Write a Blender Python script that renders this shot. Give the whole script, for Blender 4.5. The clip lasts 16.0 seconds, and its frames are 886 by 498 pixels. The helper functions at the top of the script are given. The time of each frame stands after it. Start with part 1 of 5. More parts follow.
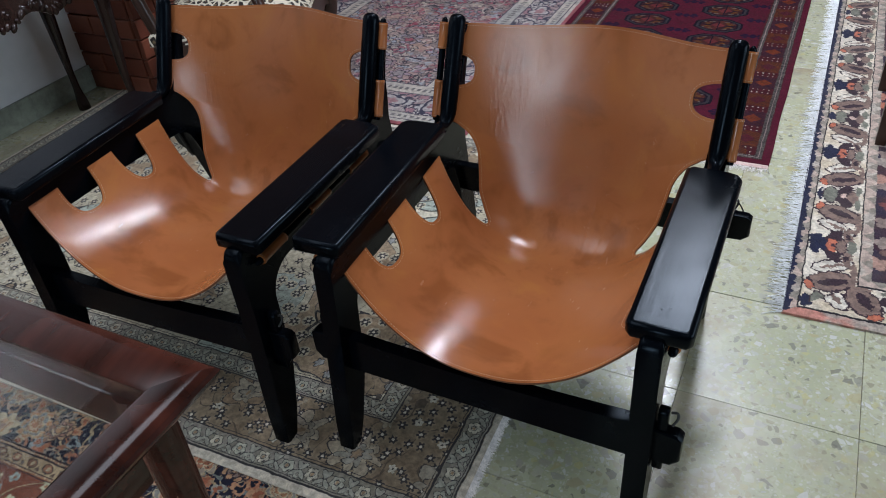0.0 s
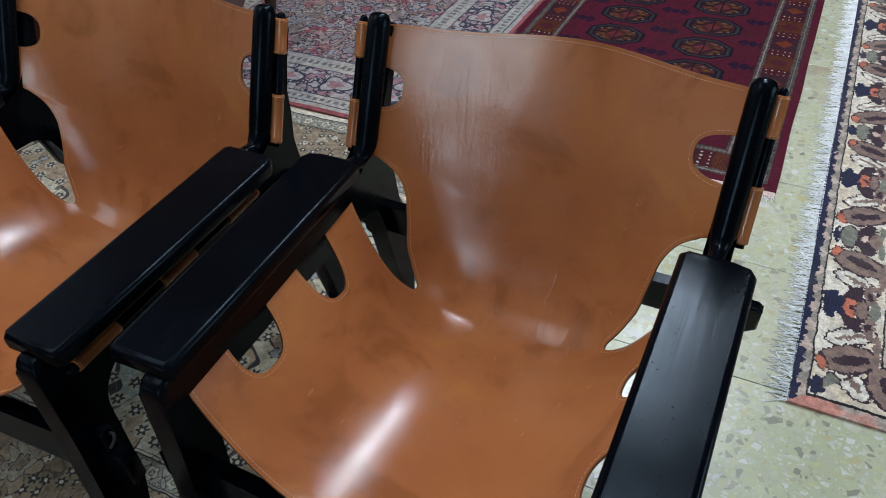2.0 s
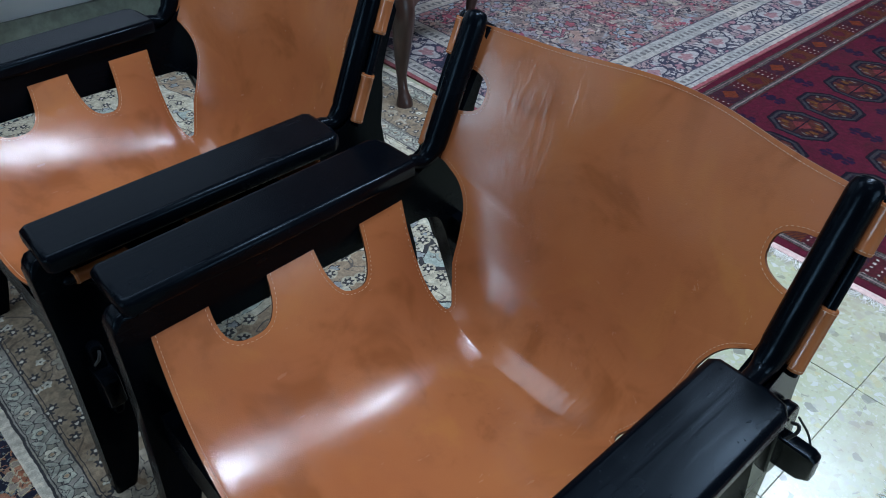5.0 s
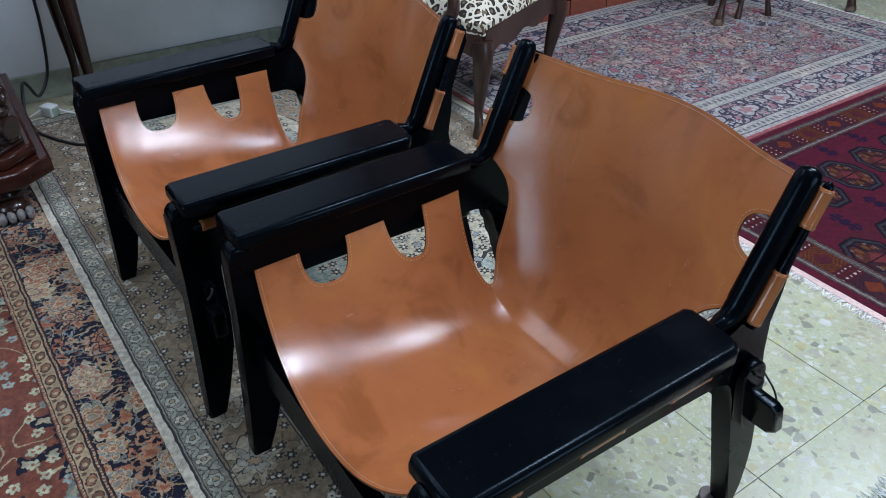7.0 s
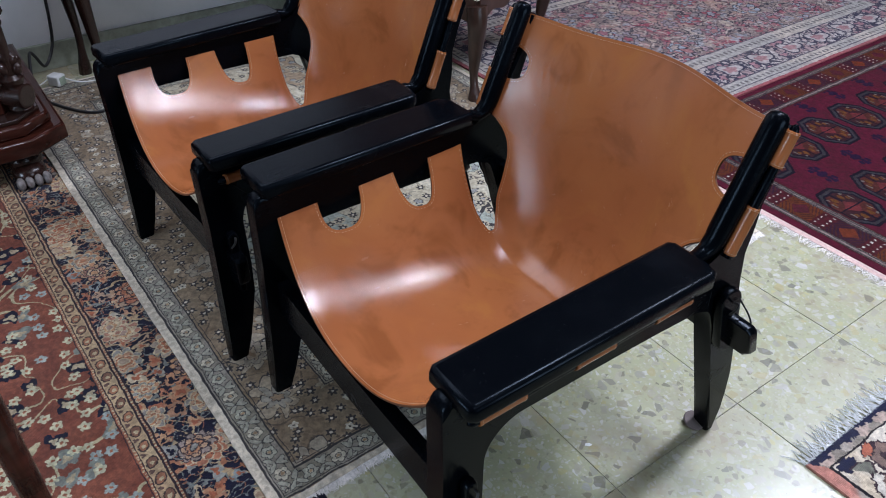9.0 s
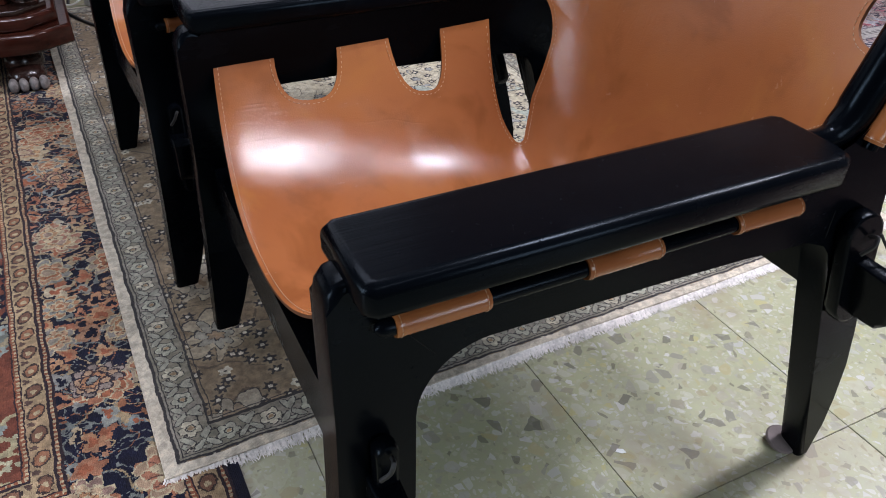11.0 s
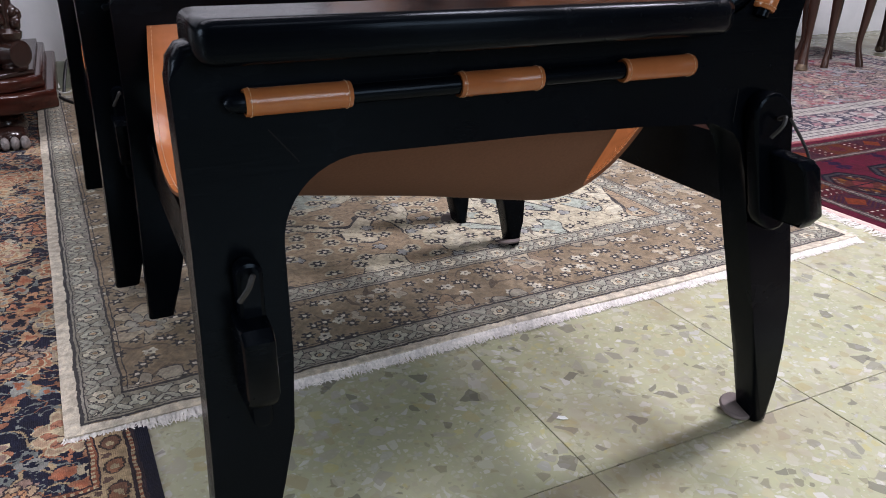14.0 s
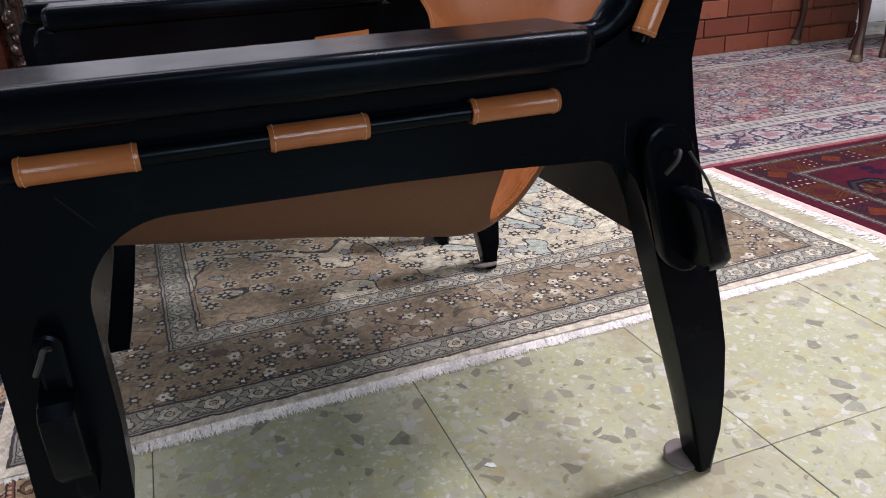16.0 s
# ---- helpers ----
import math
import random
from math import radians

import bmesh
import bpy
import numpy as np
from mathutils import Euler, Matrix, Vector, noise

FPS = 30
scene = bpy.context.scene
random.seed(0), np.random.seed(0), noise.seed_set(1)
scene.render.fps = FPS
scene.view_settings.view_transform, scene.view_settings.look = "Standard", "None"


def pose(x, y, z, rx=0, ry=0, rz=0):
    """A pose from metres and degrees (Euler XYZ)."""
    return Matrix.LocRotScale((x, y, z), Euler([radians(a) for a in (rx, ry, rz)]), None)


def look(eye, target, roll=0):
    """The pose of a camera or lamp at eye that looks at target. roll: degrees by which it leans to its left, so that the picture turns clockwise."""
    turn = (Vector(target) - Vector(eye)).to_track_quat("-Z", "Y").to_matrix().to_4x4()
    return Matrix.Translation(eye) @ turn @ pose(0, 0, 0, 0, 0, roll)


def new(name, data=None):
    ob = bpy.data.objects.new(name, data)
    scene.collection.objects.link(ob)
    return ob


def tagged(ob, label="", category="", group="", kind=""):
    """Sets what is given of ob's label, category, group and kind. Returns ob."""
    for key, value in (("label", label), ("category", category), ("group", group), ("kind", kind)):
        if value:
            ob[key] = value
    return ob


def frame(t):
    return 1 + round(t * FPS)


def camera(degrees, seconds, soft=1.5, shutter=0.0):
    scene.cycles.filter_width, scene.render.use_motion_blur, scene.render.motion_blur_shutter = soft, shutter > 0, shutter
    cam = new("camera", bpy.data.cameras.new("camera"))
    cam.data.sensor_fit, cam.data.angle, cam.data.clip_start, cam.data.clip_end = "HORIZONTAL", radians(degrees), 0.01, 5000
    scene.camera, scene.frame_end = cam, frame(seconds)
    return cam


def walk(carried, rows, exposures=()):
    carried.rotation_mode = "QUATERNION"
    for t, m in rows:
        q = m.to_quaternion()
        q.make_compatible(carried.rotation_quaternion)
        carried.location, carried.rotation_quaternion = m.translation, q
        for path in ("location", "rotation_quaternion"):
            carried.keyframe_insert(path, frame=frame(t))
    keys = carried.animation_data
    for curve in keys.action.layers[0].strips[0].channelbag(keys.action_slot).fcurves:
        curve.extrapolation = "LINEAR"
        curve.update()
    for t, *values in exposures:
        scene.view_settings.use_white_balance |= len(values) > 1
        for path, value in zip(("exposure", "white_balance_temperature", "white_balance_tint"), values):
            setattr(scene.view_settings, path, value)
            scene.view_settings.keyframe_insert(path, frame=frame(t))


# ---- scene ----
import collections

cam = camera(61.3, 16.0, soft=0.95)
PATH = [
    (0, (0.403, -1.083, 1.261), (-0.374, 0.315, 0.059), -5.6),
    (0.5, (0.382, -1.0, 1.259), (-0.385, 0.38, 0.031), -5.6),
    (1, (0.35, -0.894, 1.23), (-0.399, 0.471, -0.025), -5.1),
    (1.5, (0.337, -0.754, 1.199), (-0.394, 0.594, -0.087), -4.4),
    (2, (0.309, -0.638, 1.178), (-0.401, 0.702, -0.127), -2.9),
    (2.5, (0.266, -0.499, 1.162), (-0.432, 0.828, -0.161), -1.5),
    (3, (0.237, -0.402, 1.147), (-0.483, 0.91, -0.18), -0.5),
    (3.5, (0.257, -0.327, 1.114), (-0.527, 0.953, -0.207), 0.0),
    (4, (0.28, -0.363, 1.079), (-0.624, 0.849, -0.231), -0.2),
    (4.5, (0.367, -0.41, 1.081), (-0.659, 0.727, -0.205), 0.1),
    (4.7, (0.405, -0.418, 1.099), (-0.671, 0.676, -0.184), 0.4),
    (6.8, (0.691, -0.541, 1.157), (-0.665, 0.381, 0.012), 0.2),
    (7, (0.709, -0.557, 1.166), (-0.644, 0.368, 0.02), 0.3),
    (7.5, (0.75, -0.588, 1.188), (-0.59, 0.351, 0.038), 0.3),
    (8, (0.78, -0.618, 1.193), (-0.536, 0.332, 0.025), -0.1),
    (8.5, (0.797, -0.644, 1.194), (-0.499, 0.295, -0.005), -0.6),
    (8.7, (0.796, -0.656, 1.2), (-0.497, 0.278, -0.008), -0.5),
    (10.8, (0.703, -0.433, 0.899), (-0.744, 0.313, -0.264), 1.7),
    (11, (0.688, -0.413, 0.810), (-0.773, 0.338, -0.330), 1.6),
    (11.2, (0.685, -0.401, 0.736), (-0.797, 0.361, -0.367), 1.2),
    (11.5, (0.690, -0.403, 0.649), (-0.824, 0.395, -0.385), 1.0),
    (12, (0.717, -0.393, 0.605), (-0.83, 0.466, -0.326), 0.9),
    (12.5, (0.75, -0.391, 0.586), (-0.82, 0.503, -0.272), 1.1),
    (13, (0.783, -0.391, 0.577), (-0.812, 0.497, -0.24), 1.2),
    (13.5, (0.812, -0.383, 0.578), (-0.809, 0.476, -0.221), 1.1),
    (14, (0.83, -0.359, 0.574), (-0.819, 0.45, -0.219), 0.6),
    (14.5, (0.843, -0.325, 0.578), (-0.834, 0.429, -0.209), 0.0),
    (15, (0.851, -0.276, 0.585), (-0.846, 0.434, -0.2), -0.7),
    (15.5, (0.848, -0.216, 0.592), (-0.867, 0.45, -0.191), -1.6),
    (16, (0.853, -0.157, 0.597), (-0.876, 0.461, -0.195), -2.9),
]
EXPOSURES = [(0.0, -0.16, 6200, 6), (1.5, -0.18, 6200, 5), (2.5, -0.24, 5950, -4), (3.5, -0.12, 5800, -6), (4.5, -0.06, 5350, -3), (7.0, 0.06, 5600, 2), (8.5, 0.08, 5850, 9), (11.0, 0.28, 6450, 13), (12.0, 0.46, 6600, 14), (16.0, 0.42, 6750, 17)]
walk(cam, [(t, look(eye, target, roll)) for t, eye, target, roll in PATH], exposures=EXPOSURES)

# ---- light ----
world = bpy.data.worlds.new("room_world")
scene.world = world
world.use_nodes = True
world.node_tree.nodes["Background"].inputs[0].default_value = (0.75, 0.85, 1.0, 1)
world.node_tree.nodes["Background"].inputs[1].default_value = 0.05


def ceiling_lamp(x, y, sx, sy, watts, colour, turn=0):
    data = bpy.data.lights.new("ceiling_light_glow", "AREA")
    data.shape, data.size, data.size_y = "RECTANGLE", sx, sy
    data.energy, data.color = watts, colour
    ob = new("ceiling_light_glow", data)
    ob.matrix_world = pose(x, y, 2.70, 0, 0, turn)
    return ob


COOL = (0.89, 0.89, 1.0)
LAMPS = [(0.04, 2.30, 0.30, 1.4, 87, COOL), (0.18, 0.72, 0.50, 0.46, 43, COOL), (-1.3, -0.75, 0.90, 2.0, 31, COOL), (1.35, -0.55, 0.30, 1.2, 4, COOL)]
for row in LAMPS:
    ceiling_lamp(*row)
day = bpy.data.lights.new("window_light", "AREA")
day.shape, day.size, day.size_y, day.energy, day.color = "RECTANGLE", 1.1, 1.7, 68, (0.74, 0.86, 1.0)
window_light = new("window_light", day)
window_light.matrix_world = look((-0.1, -4.14, 1.4), (-0.1, 0.0, 1.1))
# Soft source added in the east to brighten the white wall; none is seen.
east = bpy.data.lights.new("east_soft_light", "AREA")
east.shape, east.size, east.size_y, east.energy, east.color = "RECTANGLE", 2.0, 1.3, 50, (0.74, 0.86, 1.0)
new("east_soft_light", east).matrix_world = look((3.55, 0.6, 1.5), (0.0, 0.6, 1.2))


# ---- nodes ----
class Val:
    """A number in a node tree, with arithmetic."""

    def __init__(self, tree, socket):
        self.tree, self.socket = tree, socket

    def op(self, kind, *others):
        node = self.tree.nodes.new("ShaderNodeMath")
        node.operation = kind
        for slot, v in zip(node.inputs, (self, *others)):
            if isinstance(v, Val):
                self.tree.links.new(v.socket, slot)
            else:
                slot.default_value = v
        return Val(self.tree, node.outputs[0])

    def __add__(self, o): return self.op("ADD", o)
    def __radd__(self, o): return self.op("ADD", o)
    def __sub__(self, o): return self.op("SUBTRACT", o)
    def __mul__(self, o): return self.op("MULTIPLY", o)
    def __rmul__(self, o): return self.op("MULTIPLY", o)
    def __truediv__(self, o): return self.op("DIVIDE", o)
    def __rsub__(self, o): return (self * -1.0).op("ADD", o)
    def __gt__(self, o): return self.op("GREATER_THAN", o)
    def __lt__(self, o): return self.op("LESS_THAN", o)
    def min(self, o): return self.op("MINIMUM", o)
    def max(self, o): return self.op("MAXIMUM", o)
    def abs(self): return self.op("ABSOLUTE")
    def sin(self): return self.op("SINE")
    def cos(self): return self.op("COSINE")
    def sqrt(self): return self.op("SQRT")
    def floor(self): return self.op("FLOOR")
    def fract(self): return self.op("FRACT")
    def atan2(self, o): return self.op("ARCTAN2", o)
    def mod(self, o): return self.op("FLOORED_MODULO", o)
    def between(self, a, b): return (self > a) * (self < b)

    def step(self, a, b, c=0.0, d=1.0):
        node = self.tree.nodes.new("ShaderNodeMapRange")
        node.interpolation_type = "SMOOTHSTEP"
        self.tree.links.new(self.socket, node.inputs[0])
        for slot, v in zip(node.inputs[1:5], (a, b, c, d)):
            slot.default_value = v
        return Val(self.tree, node.outputs[0])


class Paint:
    """A material under construction: colours are sockets or triples."""

    def __init__(self, name, rough=0.5, metal=0.0, spec=0.5, coat=0.0):
        self.mat = bpy.data.materials.new(name)
        self.mat.use_nodes = True
        self.tree = self.mat.node_tree
        self.bsdf = self.tree.nodes["Principled BSDF"]
        self.bsdf.inputs["Roughness"].default_value = rough
        self.bsdf.inputs["Metallic"].default_value = metal
        self.bsdf.inputs["Specular IOR Level"].default_value = spec
        self.bsdf.inputs["Coat Weight"].default_value = coat
        self.coords = self.tree.nodes.new("ShaderNodeTexCoord")
        self.where = self.coords.outputs["Object"]

    def xyz(self, vec=None):
        node = self.tree.nodes.new("ShaderNodeSeparateXYZ")
        self.tree.links.new(vec or self.where, node.inputs[0])
        return [Val(self.tree, s) for s in node.outputs]

    def vec(self, x, y, z=0.0):
        node = self.tree.nodes.new("ShaderNodeCombineXYZ")
        for slot, v in zip(node.inputs, (x, y, z)):
            if isinstance(v, Val):
                self.tree.links.new(v.socket, slot)
            else:
                slot.default_value = v
        return node.outputs[0]

    def noise(self, scale, detail=3.0, rough=0.5, warp=0.0, vec=None, stretch=None):
        node = self.tree.nodes.new("ShaderNodeTexNoise")
        src = vec or self.where
        if stretch:
            m = self.tree.nodes.new("ShaderNodeMapping")
            m.inputs["Scale"].default_value = stretch
            self.tree.links.new(src, m.inputs[0])
            src = m.outputs[0]
        self.tree.links.new(src, node.inputs["Vector"])
        for key, v in (("Scale", scale), ("Detail", detail), ("Roughness", rough), ("Distortion", warp)):
            node.inputs[key].default_value = v
        return Val(self.tree, node.outputs[0])

    def cells(self, scale, vec=None, feature="F1", random=1.0, metric="EUCLIDEAN"):
        node = self.tree.nodes.new("ShaderNodeTexVoronoi")
        node.feature, node.distance = feature, metric
        self.tree.links.new(vec or self.where, node.inputs["Vector"])
        node.inputs["Scale"].default_value, node.inputs["Randomness"].default_value = scale, random
        return node

    def mix(self, fac, a, b, kind="MIX"):
        node = self.tree.nodes.new("ShaderNodeMix")
        node.data_type, node.blend_type = "RGBA", kind
        for slot, v in ((node.inputs[0], fac), (node.inputs[6], a), (node.inputs[7], b)):
            if isinstance(v, Val):
                self.tree.links.new(v.socket, slot)
            elif isinstance(v, tuple):
                slot.default_value = (*v, 1)
            elif isinstance(v, (int, float)):
                slot.default_value = v
            else:
                self.tree.links.new(v, slot)
        return node.outputs[2]

    def ramp(self, val, stops):
        node = self.tree.nodes.new("ShaderNodeValToRGB")
        self.tree.links.new(val.socket, node.inputs[0])
        el = node.color_ramp.elements
        while len(el) < len(stops):
            el.new(0.5)
        for e, (p, c) in zip(el, stops):
            e.position, e.color = p, (*c, 1)
        return node.outputs[0]

    def colour(self, c):
        if isinstance(c, tuple):
            self.bsdf.inputs["Base Color"].default_value = (*c, 1)
        else:
            self.tree.links.new(c, self.bsdf.inputs["Base Color"])
        return self

    def rough(self, val):
        self.tree.links.new(val.socket, self.bsdf.inputs["Roughness"])
        return self

    def bump(self, val, strength=0.3, dist=0.002):
        node = self.tree.nodes.new("ShaderNodeBump")
        node.inputs["Strength"].default_value, node.inputs["Distance"].default_value = strength, dist
        self.tree.links.new(val.socket, node.inputs["Height"])
        self.tree.links.new(node.outputs[0], self.bsdf.inputs["Normal"])
        return self

    def random(self):
        node = self.tree.nodes.new("ShaderNodeObjectInfo")
        return Val(self.tree, node.outputs["Random"])


# ---- materials ----
def black_lacquer():
    p = Paint("black_lacquered_wood", 0.24, spec=0.072)
    # Blue tint on reflections stands in for cool light off the ceiling.
    p.bsdf.inputs["Specular Tint"].default_value = (0.66, 0.84, 1.0, 1.0)
    grain = p.noise(110, 4, 0.65, 0.3, stretch=(1.0, 0.035, 1.0))
    wear, dust = p.noise(7, 4, 0.6), p.noise(240, 2)
    smear = p.noise(11, 4, 0.7, 1.0, stretch=(1.0, 0.5, 1.0))
    p.colour(p.mix(wear.step(0.45, 0.8), (0.0011, 0.0016, 0.0027), (0.0020, 0.0029, 0.0046)))
    p.rough(wear.step(0.35, 0.75, 0.17, 0.26) + grain * 0.05 + (dust > 0.72) * 0.3 + smear.step(0.50, 0.75) * 0.05)
    return p.bump(grain.step(0.36, 0.56) + wear * 0.6, 0.080, 0.0006).mat


def tan_leather():
    p = Paint("tan_saddle_leather", 0.3, spec=0.36)
    broad, mid, fine = p.noise(3.2, 3), p.noise(17, 4, 0.6), p.noise(420, 2)
    base = p.mix(broad.step(0.3, 0.7), (0.268, 0.088, 0.030), (0.322, 0.117, 0.039))
    base = p.mix(mid.step(0.52, 0.8) * 0.45, base, (0.190, 0.059, 0.019))
    cloud = p.noise(5.5, 4, 0.6, 0.9)
    base = p.mix(cloud.step(0.50, 0.68) * 0.70, base, (0.186, 0.058, 0.017))
    base = p.mix(cloud.step(0.46, 0.30) * 0.45, base, (0.350, 0.138, 0.035))
    long = p.noise(6, 3, 0.6, 0.8, stretch=(1.0, 0.35, 0.35))
    base = p.mix(long.step(0.56, 0.72) * 0.5, base, (0.198, 0.066, 0.020))
    spot = p.noise(130, 1)
    base = p.mix((spot > 0.84) * 0.5, base, (0.12, 0.035, 0.012))
    p.colour(base)
    # stretch creases in a few patches, and gentle dents
    fold = p.noise(34, 2, 0.6, 0.25, stretch=(1.0, 0.14, 0.14))
    patch = p.noise(4.2, 2).step(0.50, 0.62)
    line = (fold - 0.5).abs().step(0.0, 0.035) * patch
    pore = p.cells(230, feature="DISTANCE_TO_EDGE")
    d = Val(p.tree, pore.outputs["Distance"]).step(0.0, 0.12)
    dent = p.noise(9, 2, 0.5, 0.6)
    scuff = p.noise(60, 3, 0.7, stretch=(1.0, 0.2, 1.0))
    # a fan of short creases by one notch, and fine pull lines up one side of the back
    x, y, z = p.xyz()
    low = z.step(0.262, 0.285) * z.step(0.375, 0.325) * (y > 0.10)
    crease = None
    for x0, k, w in ((0.050, 0.10, 0.0016), (0.066, 0.18, 0.0024), (0.083, 0.25, 0.0018), (0.104, 0.35, 0.0022)):
        c = (x - x0 - (z - 0.30) * k + (mid - 0.5) * 0.02).abs().step(0.0, w * 2.6, 1.0, 0.0)
        crease = c if crease is None else crease.max(c)
    pull = p.noise(30, 3, 0.6, 0.5, stretch=(1.0, 0.22, 0.22))
    side = x.step(-0.225, -0.185) * x.step(-0.055, -0.105) * z.step(0.44, 0.50) * z.step(0.69, 0.62)
    pulls = (pull - 0.5).abs().step(0.0, 0.12) * side
    p.rough(mid.step(0.3, 0.7, 0.13, 0.23) + scuff.step(0.62, 0.75) * 0.12 + (fine - 0.5) * 0.08)
    return p.bump(fine * 0.15 + d * 0.10 + line * 0.18 + dent * 1.7 + mid * 0.35 + pulls * 0.42 - crease * low * 1.0, 0.22, 0.0016).mat


def leather_back():
    p = Paint("leather_suede_side", 0.85, spec=0.2)
    n = p.noise(300, 3)
    return p.colour(p.mix(n, (0.105, 0.048, 0.027), (0.145, 0.068, 0.040))).bump(n, 0.3, 0.001).mat


def leather_edge():
    p = Paint("leather_cut_edge", 0.75, spec=0.2)
    n = p.noise(260, 3)
    return p.colour(p.mix(n, (0.10, 0.040, 0.018), (0.155, 0.062, 0.028))).bump(n, 0.3, 0.001).mat


def plain(name, colour, rough=0.5, metal=0.0, scale=40, vary=0.12, bump=0.15, spec=0.5, stretch=None):
    p = Paint(name, rough, metal, spec)
    n, m = p.noise(scale, 4, 0.6, stretch=stretch), p.noise(scale * 0.15, 3)
    dark = tuple(c * (1 - 2 * vary) for c in colour)
    light = tuple(min(1, c * (1 + 2 * vary)) for c in colour)
    p.colour(p.mix((n * 0.6 + m * 0.4).step(0.3, 0.7), dark, light))
    return p.bump(n, bump, 0.001).mat


LACQUER, LEATHER = black_lacquer(), tan_leather()
THREAD = plain("waxed_thread", (0.42, 0.25, 0.14), 0.7)
CORD = plain("black_cord", (0.012, 0.012, 0.012), 0.6)
MAHOGANY = plain("polished_mahogany", (0.034, 0.0095, 0.006), 0.12, spec=0.3, scale=30, vary=0.3, bump=0.04, stretch=(1, 0.12, 1))
CARVED = plain("dark_carved_wood", (0.018, 0.008, 0.006), 0.22, scale=30, vary=0.3, bump=0.1, stretch=(1, 1, 0.2))
WALNUT = plain("dark_walnut", (0.032, 0.015, 0.010), 0.30, scale=30, vary=0.3, bump=0.1, stretch=(1, 1, 0.2))


# ---- mesh helpers ----
def finish(bm, smooth=True, angle=40, turned=True):
    if turned:
        bmesh.ops.recalc_face_normals(bm, faces=bm.faces)
    mesh = bpy.data.meshes.new("mesh")
    for f in bm.faces:
        f.smooth = smooth and len(f.verts) < 6
    if smooth:
        for e in bm.edges:
            if len(e.link_faces) == 2 and e.calc_face_angle(0) > radians(angle):
                e.smooth = False
    bm.to_mesh(mesh)
    bm.free()
    return mesh


def part(name, bm, material, parent=None, label="", at=None, smooth=True, angle=40, turned=True):
    ob = new(name, finish(bm, smooth, angle, turned))
    ob.data.materials.append(material)
    if parent is not None:
        ob.parent = parent
    if at is not None:
        ob.matrix_basis = at
    if label:
        ob["label"] = label
    return ob


def thing(name, at, label, category, group="", kind=""):
    return tagged(new_at(name, at), label, category, group, kind)


def new_at(name, at):
    ob = new(name)
    ob.empty_display_size = 0.1
    ob.matrix_basis = at
    return ob


def box(x0, x1, y0, y1, z0, z1, bevel=0.0, seg=2, bm=None):
    bm = bm or bmesh.new()
    m = Matrix.LocRotScale(((x0 + x1) / 2, (y0 + y1) / 2, (z0 + z1) / 2), None, (x1 - x0, y1 - y0, z1 - z0))
    made = bmesh.ops.create_cube(bm, size=1, matrix=m)
    if bevel:
        edges = {e for v in made["verts"] for e in v.link_edges}
        bmesh.ops.bevel(bm, geom=list(edges), offset=bevel, segments=seg, profile=0.5, affect="EDGES")
    return bm


def prism(points, place, thick, bevel=0.0, seg=2):
    """A flat outline, extruded. place(a, b, h) gives the 3D point; h runs over the pair thick."""
    bm = bmesh.new()
    low = [bm.verts.new(place(a, b, thick[0])) for a, b in points]
    high = [bm.verts.new(place(a, b, thick[1])) for a, b in points]
    n = len(points)
    faces = [bm.faces.new(low[::-1]), bm.faces.new(high)]
    rims = [e for f in faces for e in f.edges]
    for i in range(n):
        bm.faces.new((low[i], low[(i + 1) % n], high[(i + 1) % n], high[i]))
    if bevel:
        bmesh.ops.bevel(bm, geom=rims, offset=bevel, segments=seg, profile=0.5, affect="EDGES")
    return bm


def tube(path, radii, seg=12, bm=None, caps=True):
    """A round bar along a path, with its own radius at each point."""
    bm = bm or bmesh.new()
    path = [Vector(p) for p in path]
    if not hasattr(radii, "__len__"):
        radii = [radii] * len(path)
    rings, side = [], None
    for i, p in enumerate(path):
        way = (path[min(i + 1, len(path) - 1)] - path[max(i - 1, 0)]).normalized()
        if side is None:
            side = way.orthogonal().normalized()
        side = (side - way * side.dot(way)).normalized()
        other = way.cross(side)
        rings.append([bm.verts.new(p + radii[i] * (math.cos(a) * side + math.sin(a) * other)) for a in np.arange(seg) * 2 * math.pi / seg])
    for a, b in zip(rings, rings[1:]):
        for i in range(seg):
            bm.faces.new((a[i], a[(i + 1) % seg], b[(i + 1) % seg], b[i]))
    if caps:
        bm.faces.new(rings[0][::-1])
        bm.faces.new(rings[-1])
    return bm


def lathe(profile, seg=24, bm=None, at=(0, 0, 0)):
    bm = bm or bmesh.new()
    return tube([(at[0], at[1], at[2] + z) for _, z in profile], [max(r, 1e-4) for r, _ in profile], seg, bm)


def smooth_line(points, count, closed=False):
    """A Catmull-Rom curve through the points."""
    pts = [np.array(p, float) for p in points]
    if closed:
        pts = [pts[-1], *pts, pts[0], pts[1]]
    else:
        pts = [2 * pts[0] - pts[1], *pts, 2 * pts[-1] - pts[-2]]
    out = []
    for i in range(1, len(pts) - 2):
        a, b, c, d = pts[i - 1 : i + 3]
        for k in range(count):
            t = k / count
            out.append(0.5 * (2 * b + (c - a) * t + (2 * a - 5 * b + 4 * c - d) * t**2 + (3 * b - a - 3 * c + d) * t**3))
    if not closed:
        out.append(pts[-2])
    return [tuple(p) for p in out]


# ---- setting ----
WALL_X, BRICK_X, BRICK_Y0, BRICK_Y1 = -2.34, -1.98, 0.93, 3.05
TILE, TILE_X, TILE_Y = 0.355, 0.292, 0.100


